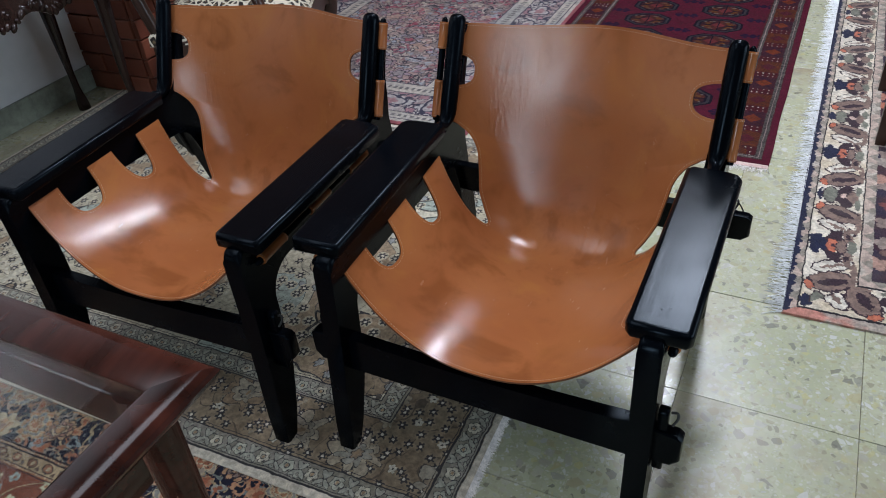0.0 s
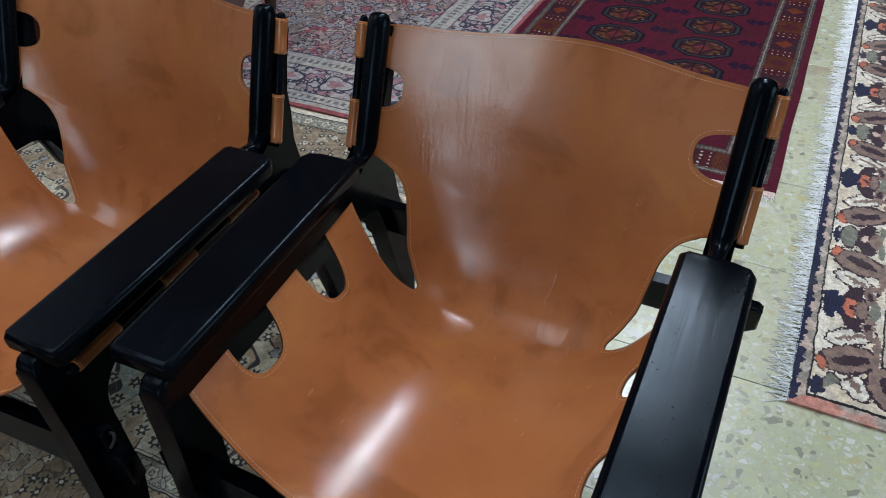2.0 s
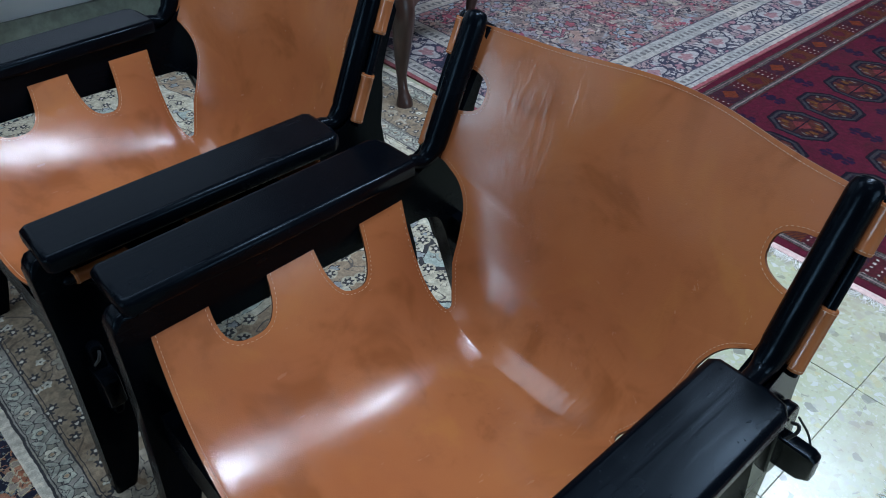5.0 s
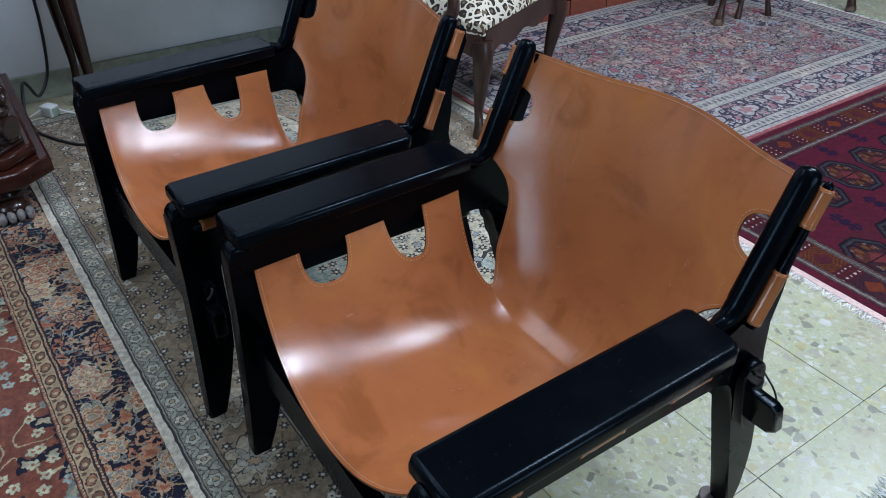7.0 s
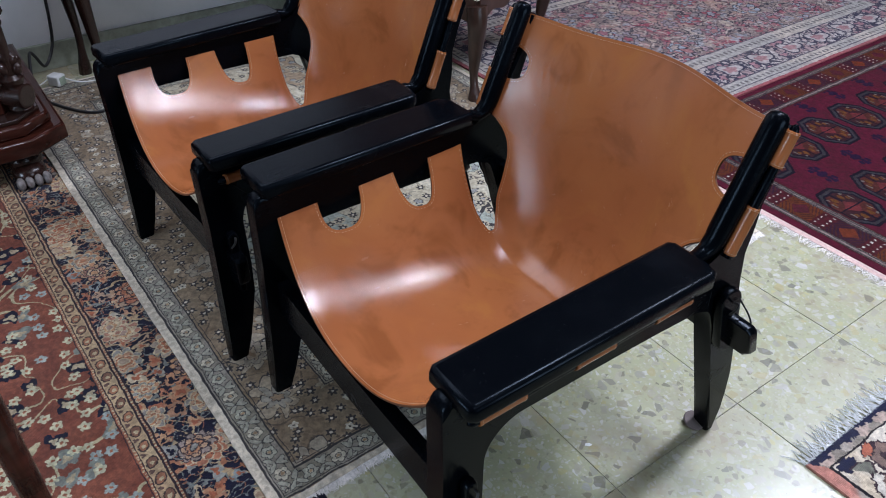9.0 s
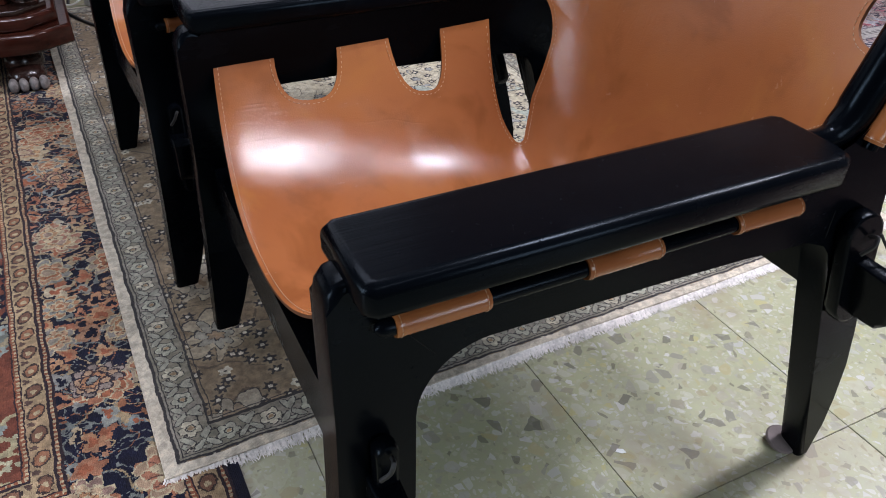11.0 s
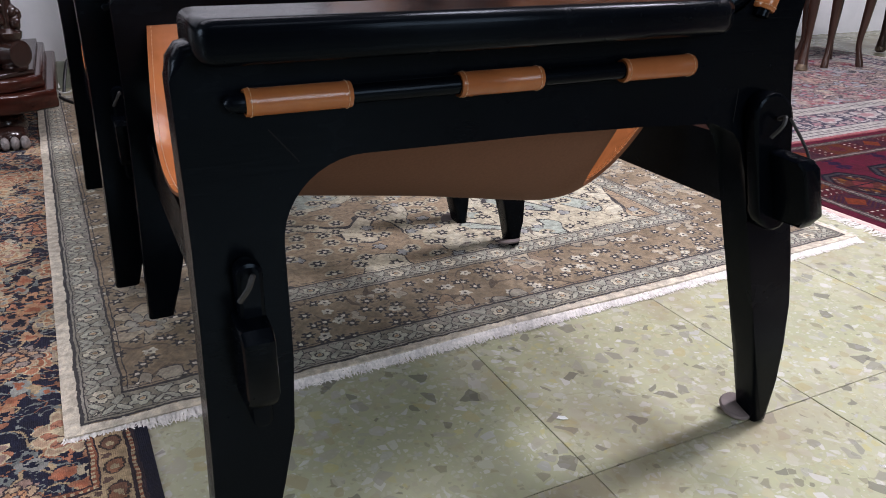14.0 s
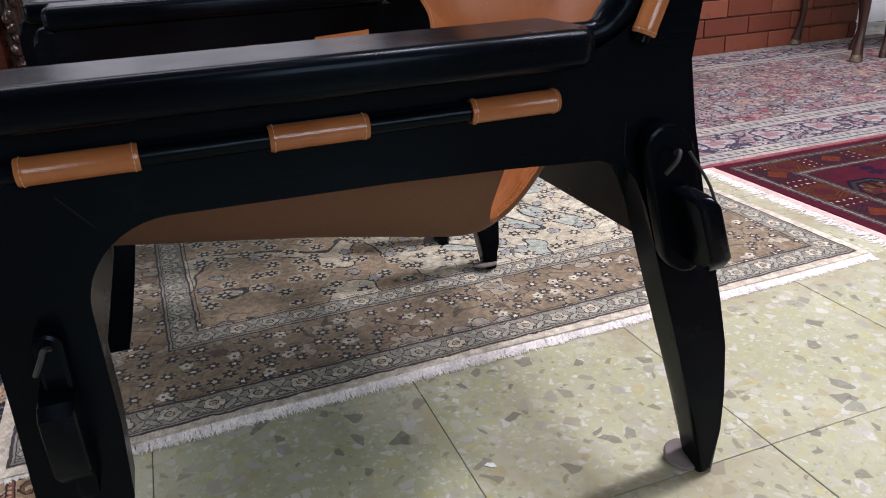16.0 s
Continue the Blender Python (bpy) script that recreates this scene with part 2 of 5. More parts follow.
def terrazzo():
    """Marble chips of two sizes in a greenish-yellow cement, waxed and stained."""
    p = Paint("green_terrazzo", 0.22, spec=0.5)
    x, y, z = p.xyz()
    rnd = p.random()
    turn = p.vec(x + rnd * 7.0, y + rnd * 3.0, rnd * 5.0)
    wx, wy = p.noise(45, 2, vec=turn), p.noise(38, 2, vec=p.vec(x + 3.1, y + rnd * 9.0, 1.0))
    shift = p.vec(x + rnd * 7.0 + wx * 0.012, y + rnd * 3.0 + wy * 0.012, rnd * 5.0)

    def chips(scale, low, high, soft=0.05):
        node, rim = p.cells(scale, shift), p.cells(scale, shift, "DISTANCE_TO_EDGE")
        sep = p.tree.nodes.new("ShaderNodeSeparateColor")
        p.tree.links.new(node.outputs["Color"], sep.inputs[0])
        r, g, b = (Val(p.tree, s) for s in sep.outputs)
        d = Val(p.tree, rim.outputs["Distance"])
        return r, g, b, (d - 0.04 - 0.26 * b).step(0.0, soft) * g.between(low, high)

    cloud, veil = p.noise(4, 3, vec=turn), p.noise(55, 3, 0.6, vec=turn)
    c = p.mix(cloud.step(0.35, 0.65), (0.345, 0.358, 0.222), (0.410, 0.414, 0.282))
    c = p.mix(veil.step(0.35, 0.70) * 0.45, c, (0.330, 0.330, 0.255))
    r, g, b, m = chips(150, 0.10, 1.0, 0.10)
    c = p.mix(m * 0.60, c, p.ramp(r, [(0.0, (0.215, 0.205, 0.150)), (0.25, (0.395, 0.385, 0.255)), (0.6, (0.440, 0.432, 0.345)), (0.85, (0.530, 0.520, 0.480)), (1.0, (0.290, 0.265, 0.160))]))
    r, g, b, m = chips(66, 0.20, 1.0)
    c = p.mix(m * 0.66, c, p.ramp(r, [(0.0, (0.125, 0.120, 0.098)), (0.09, (0.185, 0.175, 0.128)), (0.15, (0.330, 0.300, 0.175)), (0.35, (0.370, 0.378, 0.280)), (0.52, (0.420, 0.385, 0.170)), (0.64, (0.300, 0.305, 0.262)), (0.80, (0.485, 0.482, 0.425)), (0.93, (0.560, 0.550, 0.545)), (1.0, (0.335, 0.338, 0.325))]))
    r, g, b, m = chips(43, 0.52, 1.0, 0.035)
    c = p.mix(m * 0.72, c, p.ramp(r, [(0.0, (0.115, 0.112, 0.095)), (0.13, (0.170, 0.165, 0.140)), (0.22, (0.285, 0.285, 0.240)), (0.42, (0.360, 0.345, 0.265)), (0.62, (0.440, 0.440, 0.350)), (0.78, (0.375, 0.330, 0.160)), (0.90, (0.265, 0.245, 0.185)), (1.0, (0.530, 0.520, 0.500))]))
    dirt, fine = p.noise(3.2, 5, 0.65, vec=turn), p.noise(26, 3, vec=turn)
    c = p.mix(dirt.step(0.44, 0.70) * 0.62, c, (0.240, 0.178, 0.105))
    c = p.mix(fine.step(0.60, 0.80) * 0.25, c, (0.240, 0.208, 0.137))
    p.colour(c)
    p.rough(dirt.step(0.3, 0.7, 0.20, 0.38))
    return p.bump(p.noise(60, 2), 0.04, 0.001).mat


def white_plaster():
    p = Paint("white_wall_paint", 0.55, spec=0.3)
    n, m = p.noise(6, 4, 0.6), p.noise(90, 3)
    p.colour(p.mix(n.step(0.35, 0.75), (0.87, 0.88, 0.90), (0.79, 0.81, 0.83)))
    return p.bump(m * 0.4 + n, 0.15, 0.004).mat


TERRAZZO, PLASTER = terrazzo(), white_plaster()
GROUT = plain("dark_grout", (0.14, 0.13, 0.085), 0.8)
SKIRTING = plain("grey_green_stone_skirting", (0.30, 0.33, 0.27), 0.4, scale=25, vary=0.15)
MORTAR = plain("brick_mortar", (0.20, 0.11, 0.08), 0.9, scale=80)
CEILING = plain("ceiling_paint", (0.20, 0.19, 0.18), 0.8, scale=12, vary=0.03)


def brick_red():
    p = Paint("glazed_red_brick", 0.42, spec=0.4)
    rnd, n = p.random(), p.noise(24, 4, 0.6)
    c = p.mix(rnd, (0.14, 0.038, 0.022), (0.22, 0.068, 0.038))
    return p.colour(p.mix(n.step(0.5, 0.8) * 0.6, c, (0.09, 0.028, 0.019))).bump(n, 0.3, 0.003).mat


BRICK = brick_red()
slab = part("floor", box(-3.4, 3.6, -4.2, 5.2, -0.12, -0.0025), GROUT)
tagged(slab, "green-grey speckled terrazzo tile floor with thin dark joints", "floor", kind="structure")


# Walls out of view, kept dark so the black lacquer reflects little light.
DRAB = plain("dark_unseen_wall", (0.065, 0.060, 0.060), 0.6, scale=8, vary=0.2)


def wall(name, x0, x1, y0, y1, label, z1=2.8, z0=-0.1, mat=None):
    return tagged(part(name, box(x0, x1, y0, y1, z0, z1), mat or PLASTER), label, "wall", kind="structure")


wall("wall_west", WALL_X - 0.15, WALL_X, -4.2, BRICK_Y0, "white painted plaster wall above a stone skirting")
wall("wall_west_far", WALL_X - 0.15, WALL_X, BRICK_Y0, 5.2, "white painted plaster wall in shade")
for name, y0, y1, z0, z1 in (("wall_east", -4.2, -0.4, -0.1, 2.8), ("wall_east_far", 1.6, 5.2, -0.1, 2.8), ("wall_east_sill", -0.4, 1.6, -0.1, 0.85), ("wall_east_head", -0.4, 1.6, 2.15, 2.8)):
    wall(name, 3.6, 3.75, y0, y1, "plain dark wall out of view, round the added east light", z1, z0, DRAB)
wall("wall_north", -2.49, 3.6, 5.2, 5.35, "plain dark wall out of view", mat=DRAB)
for name, x0, x1, z0, z1 in (("wall_south", -2.49, -0.65, -0.1, 2.8), ("wall_south_right", 0.45, 3.6, -0.1, 2.8), ("wall_south_sill", -0.65, 0.45, -0.1, 0.55), ("wall_south_head", -0.65, 0.45, 2.25, 2.8)):
    wall(name, x0, x1, -4.35, -4.2, "plain dark wall out of view, round a shop window", z1, z0, DRAB)
tagged(part("ceiling", box(-3.4, 3.75, -4.35, 5.35, 2.8, 2.9), CEILING), "plain dim painted ceiling", "ceiling", kind="structure")
tagged(part("baseboard", box(WALL_X, WALL_X + 0.018, -4.2, BRICK_Y0 - 0.002, 0, 0.10, 0.003), SKIRTING), "grey-green stone skirting along the white wall", "skirting", kind="structure")


# ---- armchairs ----
def smooth_between(points, t):
    return tuple(np.interp(t, [p[0] for p in points], [p[k] for p in points]) for k in range(1, len(points[0])))


# middle line of the sling, from the front lip over the seat and up the back: station, y, z
MIDDLE = [(0.0, -0.288, 0.318), (0.1, -0.25, 0.314), (0.5, -0.03, 0.282), (0.85, 0.092, 0.262), (0.95, 0.127, 0.2585), (1.02, 0.154, 0.2625), (1.10, 0.184, 0.279), (1.2, 0.216, 0.317), (1.3, 0.243, 0.374), (1.6, 0.298, 0.535), (2.0, 0.356, 0.688)]
# where its sides hang: along the rods under the arms, then up the posts
SIDE = [(0.0, -0.261, 0.467), (0.86, 0.144, 0.467), (1.0, 0.148, 0.455), (1.15, 0.165, 0.46), (1.42, 0.220, 0.508), (2.0, 0.310, 0.690)]
MIDDLE = [(s, *p) for s, p in zip(np.interp(np.arange(0, 10.01, 0.125), range(11), [m[0] for m in MIDDLE]), smooth_line([m[1:] for m in MIDDLE], 8))]
REACH = 0.276
BACK = 0.300


def slot(middle, half, depth, reach):
    """A round-cornered cut in from the edge, as stations and half widths."""
    turns = np.linspace(0, math.pi, 19)
    return [(middle - half * math.copysign(abs(math.cos(a)) ** 0.72, math.cos(a)), reach - depth * math.sin(a) ** 0.72) for a in turns]


def half_widths(upper):
    """From the front lip to the top of the back: straps and slots, the notch, straps and slot; upper is the top slot's depth."""
    notch = smooth_line([(0.866, 0.262), (0.928, 0.207), (0.978, 0.171), (1.003, 0.1635), (1.02, 0.163), (1.035, 0.1655), (1.07, 0.177), (1.14, 0.194), (1.24, 0.203), (1.31, 0.210), (1.36, 0.220), (1.395, 0.236), (1.412, 0.258)], 3)
    return [(0.0, REACH), *slot(0.260, 0.0915, 0.058, REACH), *slot(0.598, 0.0875, 0.058, REACH), (0.846, REACH), *notch, (1.42, BACK), *slot(1.7225, 0.0975, upper, BACK), (2.0, BACK)]


def sling_point(x, s):
    cy, cz = smooth_between(MIDDLE, s)
    ey, ez = smooth_between(SIDE, s)
    q = min(abs(x) / 0.268, 1.05)
    bend = np.interp(s, (0.0, 0.5, 1.0, 1.4, 2.0), (2.3, 2.5, 3.0, 2.4, 2.0))
    g = q**bend
    z = cz + (ez - cz) * g
    wave = 0.006 * math.sin(x * 15 + 1.0) * max(0.0, (s - 1.3) / 0.7) ** 2 * (1 - min(1.0, q) ** 4)
    return Vector((x, cy + wave + (ey - cy) * g, z + 0.6 * wave))


# the sling hangs a little off centre: its upper slot is shallower on one side
HALVES = {1: half_widths(0.0815), -1: half_widths(0.0655)}


def half_width(s, side=1):
    return float(np.interp(s, [h[0] for h in HALVES[side]], [h[1] for h in HALVES[side]]))


def sling_mesh():
    bm = bmesh.new()
    marks = sorted({round(h[0], 4) for h in HALVES[1]} | {round(v, 4) for v in np.arange(0, 2.0001, 0.02)})
    across, rows = 40, []
    for s in marks:
        a, b = half_width(s, -1), half_width(s, 1)
        rows.append([bm.verts.new(sling_point(-a + (a + b) * i / across, s)) for i in range(across + 1)])
    for a, b in zip(rows, rows[1:]):
        for i in range(across):
            bm.faces.new((a[i], a[i + 1], b[i + 1], b[i]))
    return bm


def stitch_mesh():
    """Short thread stitches that follow the cut edge, six millimetres in."""
    bm = bmesh.new()
    lines = []
    for side in (-1, 1):
        line = [Vector((side * w, s)) for s, w in HALVES[side]]
        lines.append(line)
    lines.append([Vector((x, 0.0)) for x in np.linspace(-REACH, REACH, 60)])
    lines.append([Vector((x, 2.0)) for x in np.linspace(-BACK, BACK, 60)])
    for n, line in enumerate(lines):
        pts = []
        for a, b in zip(line, line[1:]):
            for t in np.linspace(0, 1, 14)[:-1]:
                pts.append(a.lerp(b, t))
        flat = [sling_point(p.x, p.y) for p in pts]
        k = 0
        while k < len(flat) - 3:
            j = k
            while j < len(flat) - 1 and (flat[j] - flat[k]).length < 0.0036:
                j += 1
            p, q = flat[k], flat[j]
            if (q - p).length > 0.002 and abs(p.x) < 0.262:
                u = pts[k]
                nx = (sling_point(u.x + 0.004, min(u.y, 1.99)) - sling_point(u.x - 0.004, min(u.y, 1.99))).normalized()
                ny = (sling_point(u.x, min(u.y + 0.01, 2)) - sling_point(u.x, max(u.y - 0.01, 0))).normalized()
                up = nx.cross(ny).normalized()
                way = (q - p).normalized()
                inn = up.cross(way) if n in (1, 2) else way.cross(up)
                c = (p + q) / 2 + inn * 0.0055 + up * 0.0002
                wid = up.cross(way) * 0.00034
                half = way * 0.0016
                vs = [bm.verts.new(c + a * half + b * wid + up * h) for h in (0.0, 0.0006) for a, b in ((-1, -1), (1, -1), (1, 1), (-1, 1))]
                for f in ((4, 5, 6, 7), (0, 1, 5, 4), (1, 2, 6, 5), (2, 3, 7, 6), (3, 0, 4, 7)):
                    bm.faces.new([vs[i] for i in f])
            k2 = j
            while k2 < len(flat) - 1 and (flat[k2] - flat[j]).length < 0.0014:
                k2 += 1
            k = max(k2, k + 1)
    return bm


ARCH = [(-0.170 - 0.0658 * math.cos(a), 0.349 + 0.0645 * math.sin(a)) for a in np.linspace(0, math.pi / 2, 12)]
FRAME = [(-0.318, 0.0), (-0.284, 0.0), (-0.268, 0.06), (-0.252, 0.125), (-0.240, 0.180), (-0.236, 0.25), *ARCH, (0.0, 0.4105), (0.10, 0.4065), (0.165, 0.4025), (0.19, 0.401), (0.222, 0.396), (0.236, 0.380), (0.243, 0.345),
         (0.262, 0.28), (0.285, 0.207), (0.318, 0.10), (0.342, 0.0), (0.360, 0.0), (0.362, 0.06), (0.361, 0.11), (0.355, 0.17), (0.341, 0.23), (0.324, 0.29), (0.306, 0.355), (0.290, 0.42), (0.280, 0.48), (0.279, 0.53), (0.287, 0.57), (0.301, 0.615), (0.322, 0.665), (0.325, 0.678), (0.323, 0.687), (0.317, 0.690), (0.309, 0.688),
         (0.2555, 0.560), (0.232, 0.520), (0.207, 0.500), (0.175, 0.4945), (-0.265, 0.4945), (-0.274, 0.500), (-0.284, 0.503), (-0.295, 0.500), (-0.302, 0.491), (-0.304, 0.478), (-0.304, 0.36), (-0.306, 0.28), (-0.310, 0.17), (-0.314, 0.08)]
X0, X1 = 0.267, 0.304


def loop_seams(loop, a, b, size):
    """A row of stitches round each end of a leather loop."""
    way = (b - a).normalized()
    u = Vector((1, 0, 0))
    v = way.cross(u).normalized()
    for end in (a + way * 0.0035, b - way * 0.0035):
        bm = bmesh.new()
        for k in range(14):
            t0 = k / 14 * 2 * math.pi
            arc = [end + (u * math.cos(t0 + d) + v * math.sin(t0 + d)) * size for d in (0.0, 0.15, 0.30)]
            tube(arc, 0.0004, 4, bm)
        tagged(part("stitching", bm, THREAD, loop, "pale thread stitching"), kind="stuff")


def armchair(at, label, splay, lift, post_in, skew):
    """splay: how far each armrest turns out towards the back, in degrees; lift: its height over the usual; post_in: how far each post leans in;
    skew: how the frame on the other chair's side is racked, as a shift and its growth with y and z."""
    chair = thing("lounge_armchair", at, label, "armchair", "pair of leather sling armchairs")
    for side in (-1, 1):
        rack = skew if side < 0 else (0.0, 0.0, 0.0)
        part("side_frame", prism(FRAME, lambda a, b, h: Vector((side * h + rack[0] + rack[1] * a + rack[2] * b, a, b)), (X0, X1), 0.0075, 3), LACQUER, chair, angle=50)
        arm = [(0.243, -0.279), (0.251, -0.288), (0.3315, -0.288), (0.3395, -0.279), (0.3405, 0.150), (0.3325, 0.164), (0.31, 0.170), (0.250, 0.170), (0.240, 0.160)]
        k = 0 if side < 0 else 1
        turn = pose(side * 0.29, -0.288, lift[k], 0, 0, -side * splay[k]) @ pose(-side * 0.29, 0.288, 0)
        part("armrest", prism(arm, lambda a, b, h: turn @ Vector((side * a, b, h)), (0.4885, 0.5190), 0.0095, 5), LACQUER, chair, "flat glossy black armrest board", angle=50)
        mid = side * ((X0 + X1) / 2 - post_in[k])
        foot, head = Vector((mid, 0.2095, 0.5105)), Vector((mid, 0.2975, 0.7135))
        neck = [(Vector((mid, 0.158, 0.5065 + lift[k])), 0.0105), (Vector((mid, 0.172, 0.506 + lift[k])), 0.0115), (Vector((mid, 0.186, 0.5065)), 0.0120), (Vector((mid, 0.197, 0.5085)), 0.0132), (Vector((mid, 0.205, 0.5145)), 0.0155)]
        steps = [(0.07, 0.0172), (0.12, 0.0180), (0.5, 0.0182), (0.9, 0.0180), (0.95, 0.0171), (0.98, 0.0140), (0.995, 0.0090), (1.0, 0.002)]
        line = neck + [(foot.lerp(head, t), r) for t, r in steps]
        part("post", tube([p for p, _ in line], [r for _, r in line], 22), LACQUER, chair, "rounded glossy black back post")
        # rods outside the frame, and the leather loops round them
        rx = side * 0.3120
        ends = [(rx, -0.272, 0.4615), (rx, -0.270, 0.4615), (rx, -0.266, 0.4615), (rx, -0.258, 0.4615), (rx, 0.142, 0.4615)]
        part("seat_rod", tube(ends, [0.002, 0.005, 0.0070, 0.0074, 0.0074], 16), LACQUER, chair)
        for y0, y1 in ((-0.258, -0.1815), (-0.0935, -0.0190), (0.0640, 0.1415)):
            bm = tube([(rx, y, 0.4615) for y in (y0, y0 + 0.0008, y0 + 0.006, y0 + 0.0068, y1 - 0.0068, y1 - 0.006, y1 - 0.0008, y1)], [0.0095, 0.0100, 0.0100, 0.0098, 0.0098, 0.0100, 0.0100, 0.0095], 20)
            loop_seams(part("leather_loop", bm, LEATHER, chair, "tan leather loop round a rod"), Vector((rx, y0, 0.4615)), Vector((rx, y1, 0.4615)), 0.0101)
        low, high = Vector((rx - side * 0.0035, 0.222, 0.500)), Vector((rx - side * 0.0035, 0.306, 0.700))
        rise = high - low
        part("back_rod", tube([low, low + rise * 0.96, low + rise * 0.985, high], [0.0070, 0.0070, 0.0055, 0.002], 16), LACQUER, chair)
        for a, b in ((0.03, 0.40), (0.70, 0.955)):
            bm = tube([low + rise * t for t in (a, a + 0.004, a + 0.03, a + 0.034, b - 0.034, b - 0.03, b - 0.004, b)], [0.0098, 0.0104, 0.0104, 0.0102, 0.0102, 0.0104, 0.0104, 0.0098], 20)
            loop_seams(part("leather_loop", bm, LEATHER, chair, "tan leather loop round a rod"), low + rise * a, low + rise * b, 0.0105)
        # joints in the outer face
        for (ya, za), (yb, zb) in (((-0.241, 0.439), (-0.220, 0.413)), ((0.215, 0.432), (0.215, 0.400))):
            way = Vector((0, yb - ya, zb - za))
            across = Vector((0, -way.z, way.y)).normalized() * 0.0005
            a, b = Vector((0, ya, za)), Vector((0, yb, zb))
            line = [((p.y), (p.z)) for p in (a - across, b - across, b + across, a + across)]
            part("joint", prism(line, lambda a, b, h: Vector((side * h + rack[0] + rack[1] * a + rack[2] * b, a, b)), (X1 - 0.002, X1 + 0.0003)), JOINT, chair, "fine dull joint line in the lacquer", smooth=False)
        # keys that lock the stretchers, tied with cord
        for y, z0, z1, half, lean in ((-0.268, 0.200, 0.347, 0.0105, 0.0), (0.264, 0.280, 0.430, 0.0265, -0.24)):
            zm = (z0 + z1) / 2
            out = [(half * math.cos(t), (z1 - half) + half * math.sin(t)) for t in np.linspace(0, math.pi, 9)]
            out += [(half * 0.8 * math.cos(t), (z0 + half * 0.8) + half * 0.8 * math.sin(t)) for t in np.linspace(math.pi, 2 * math.pi, 9)]
            key = part("key", prism(out, lambda a, b, h: Vector((side * h, y + a + lean * (b - zm), b)), (0.305, 0.322), 0.0035, 2), LACQUER, chair, "black wedge key through the stretcher end")
            zc = z1 - half
            yc = y + lean * (zc - zm)
            knot = [(side * 0.324, yc + 0.002, zc), (side * 0.333, yc, zc + 0.004), (side * 0.335, yc - 0.004, zc - 0.004), (side * 0.329, yc - 0.010, zc - 0.016)]
            bm = tube(smooth_line(knot, 4), 0.0022, 6)
            if lean == 0.0:
                part("cord", bm, CORD, key, "thin black tie cord")
                continue
            loop = [(side * 0.326, yc + half * 0.6, zc), (side * 0.341, yc + half * 1.1, zc - 0.03), (side * 0.352, yc + half * 1.2, zc - 0.055)]
            tube(smooth_line(loop, 5), 0.0015, 6, bm)
            part("cord", bm, CORD, key, "thin black tie cord")
    # stretchers with ends that stand out past the frames
    def bar(y, t, z0, z1, end, dip, lean=0.0):
        half = []
        for x in np.linspace(-0.262, 0.262, 15):
            half.append((x, z1 - dip * math.cos(x / 0.262 * math.pi / 2)))
        top = [(-end, z1 - 0.012), (-end + 0.008, z1 - 0.004), *half, (end - 0.008, z1 - 0.004), (end, z1 - 0.012)]
        low = [(end, z0 + 0.02), (end - 0.014, z0 + 0.004), (0.262, z0), (-0.262, z0), (-end + 0.014, z0 + 0.004), (-end, z0 + 0.02)]
        return prism(top + low, lambda a, b, h: Vector((a, y + h + lean * (b - (z0 + z1) / 2), b)), (-t / 2, t / 2), 0.004, 2)

    part("front_stretcher", bar(-0.270, 0.025, 0.225, 0.305, 0.348, 0.008), LACQUER, chair)
    part("rear_stretcher", bar(0.276, 0.022, 0.290, 0.374, 0.366, 0.003, -0.34), LACQUER, chair)
    sling = part("sling", sling_mesh(), LEATHER, chair, "tan saddle leather sling forming seat and back", angle=180, turned=False)
    shared = collections.Counter(k for face in sling.data.polygons for k in face.edge_keys)
    for edge in sling.data.edges:
        edge.use_edge_sharp = shared[tuple(sorted(edge.vertices))] == 1
    sling.data.materials.append(SUEDE)
    sling.data.materials.append(CUT_EDGE)
    thick = sling.modifiers.new("thickness", "SOLIDIFY")
    thick.thickness, thick.offset, thick.material_offset = 0.0036, -1, 1
    thick.material_offset_rim = 2
    tagged(part("stitching", stitch_mesh(), THREAD, sling, "pale thread stitching", smooth=False), kind="stuff")
    for side in (-1, 1):
        part("glide", lathe([(0.001, 0.0), (0.0195, 0.0004), (0.0220, 0.003), (0.0205, 0.0065), (0.001, 0.0075)], 20, at=(0, 0, 0)), GLIDE, chair, "grey felt glide under a rear leg", at=pose(side * 0.272 + (skew[0] + skew[1] * 0.34 if side < 0 else 0.0), 0.338, 0.006 if side > 0 else 0.017, 0, side * 17, 0))
    return chair


SUEDE, CUT_EDGE = leather_back(), leather_edge()
JOINT = plain("dull_joint_filler", (0.003, 0.003, 0.004), 0.7, spec=0.15)
GLIDE = plain("felt_glide", (0.13, 0.105, 0.10), 0.8)
armchair(pose(0, 0, 0), "black lacquered armchair with tan leather sling, half on the terrazzo", (2.0, 0.0), (0.007, 0.001), (0.012, 0.0), (-0.021, -0.028, 0.058))
armchair(pose(-0.7335, -0.0504, 0.0, 0, 0, 2.4), "black lacquered armchair with tan leather sling, standing on the beige rug", (1.5, 1.3), (0.006, 0.006), (0.0, 0.0), (0.0, 0.0, 0.0))


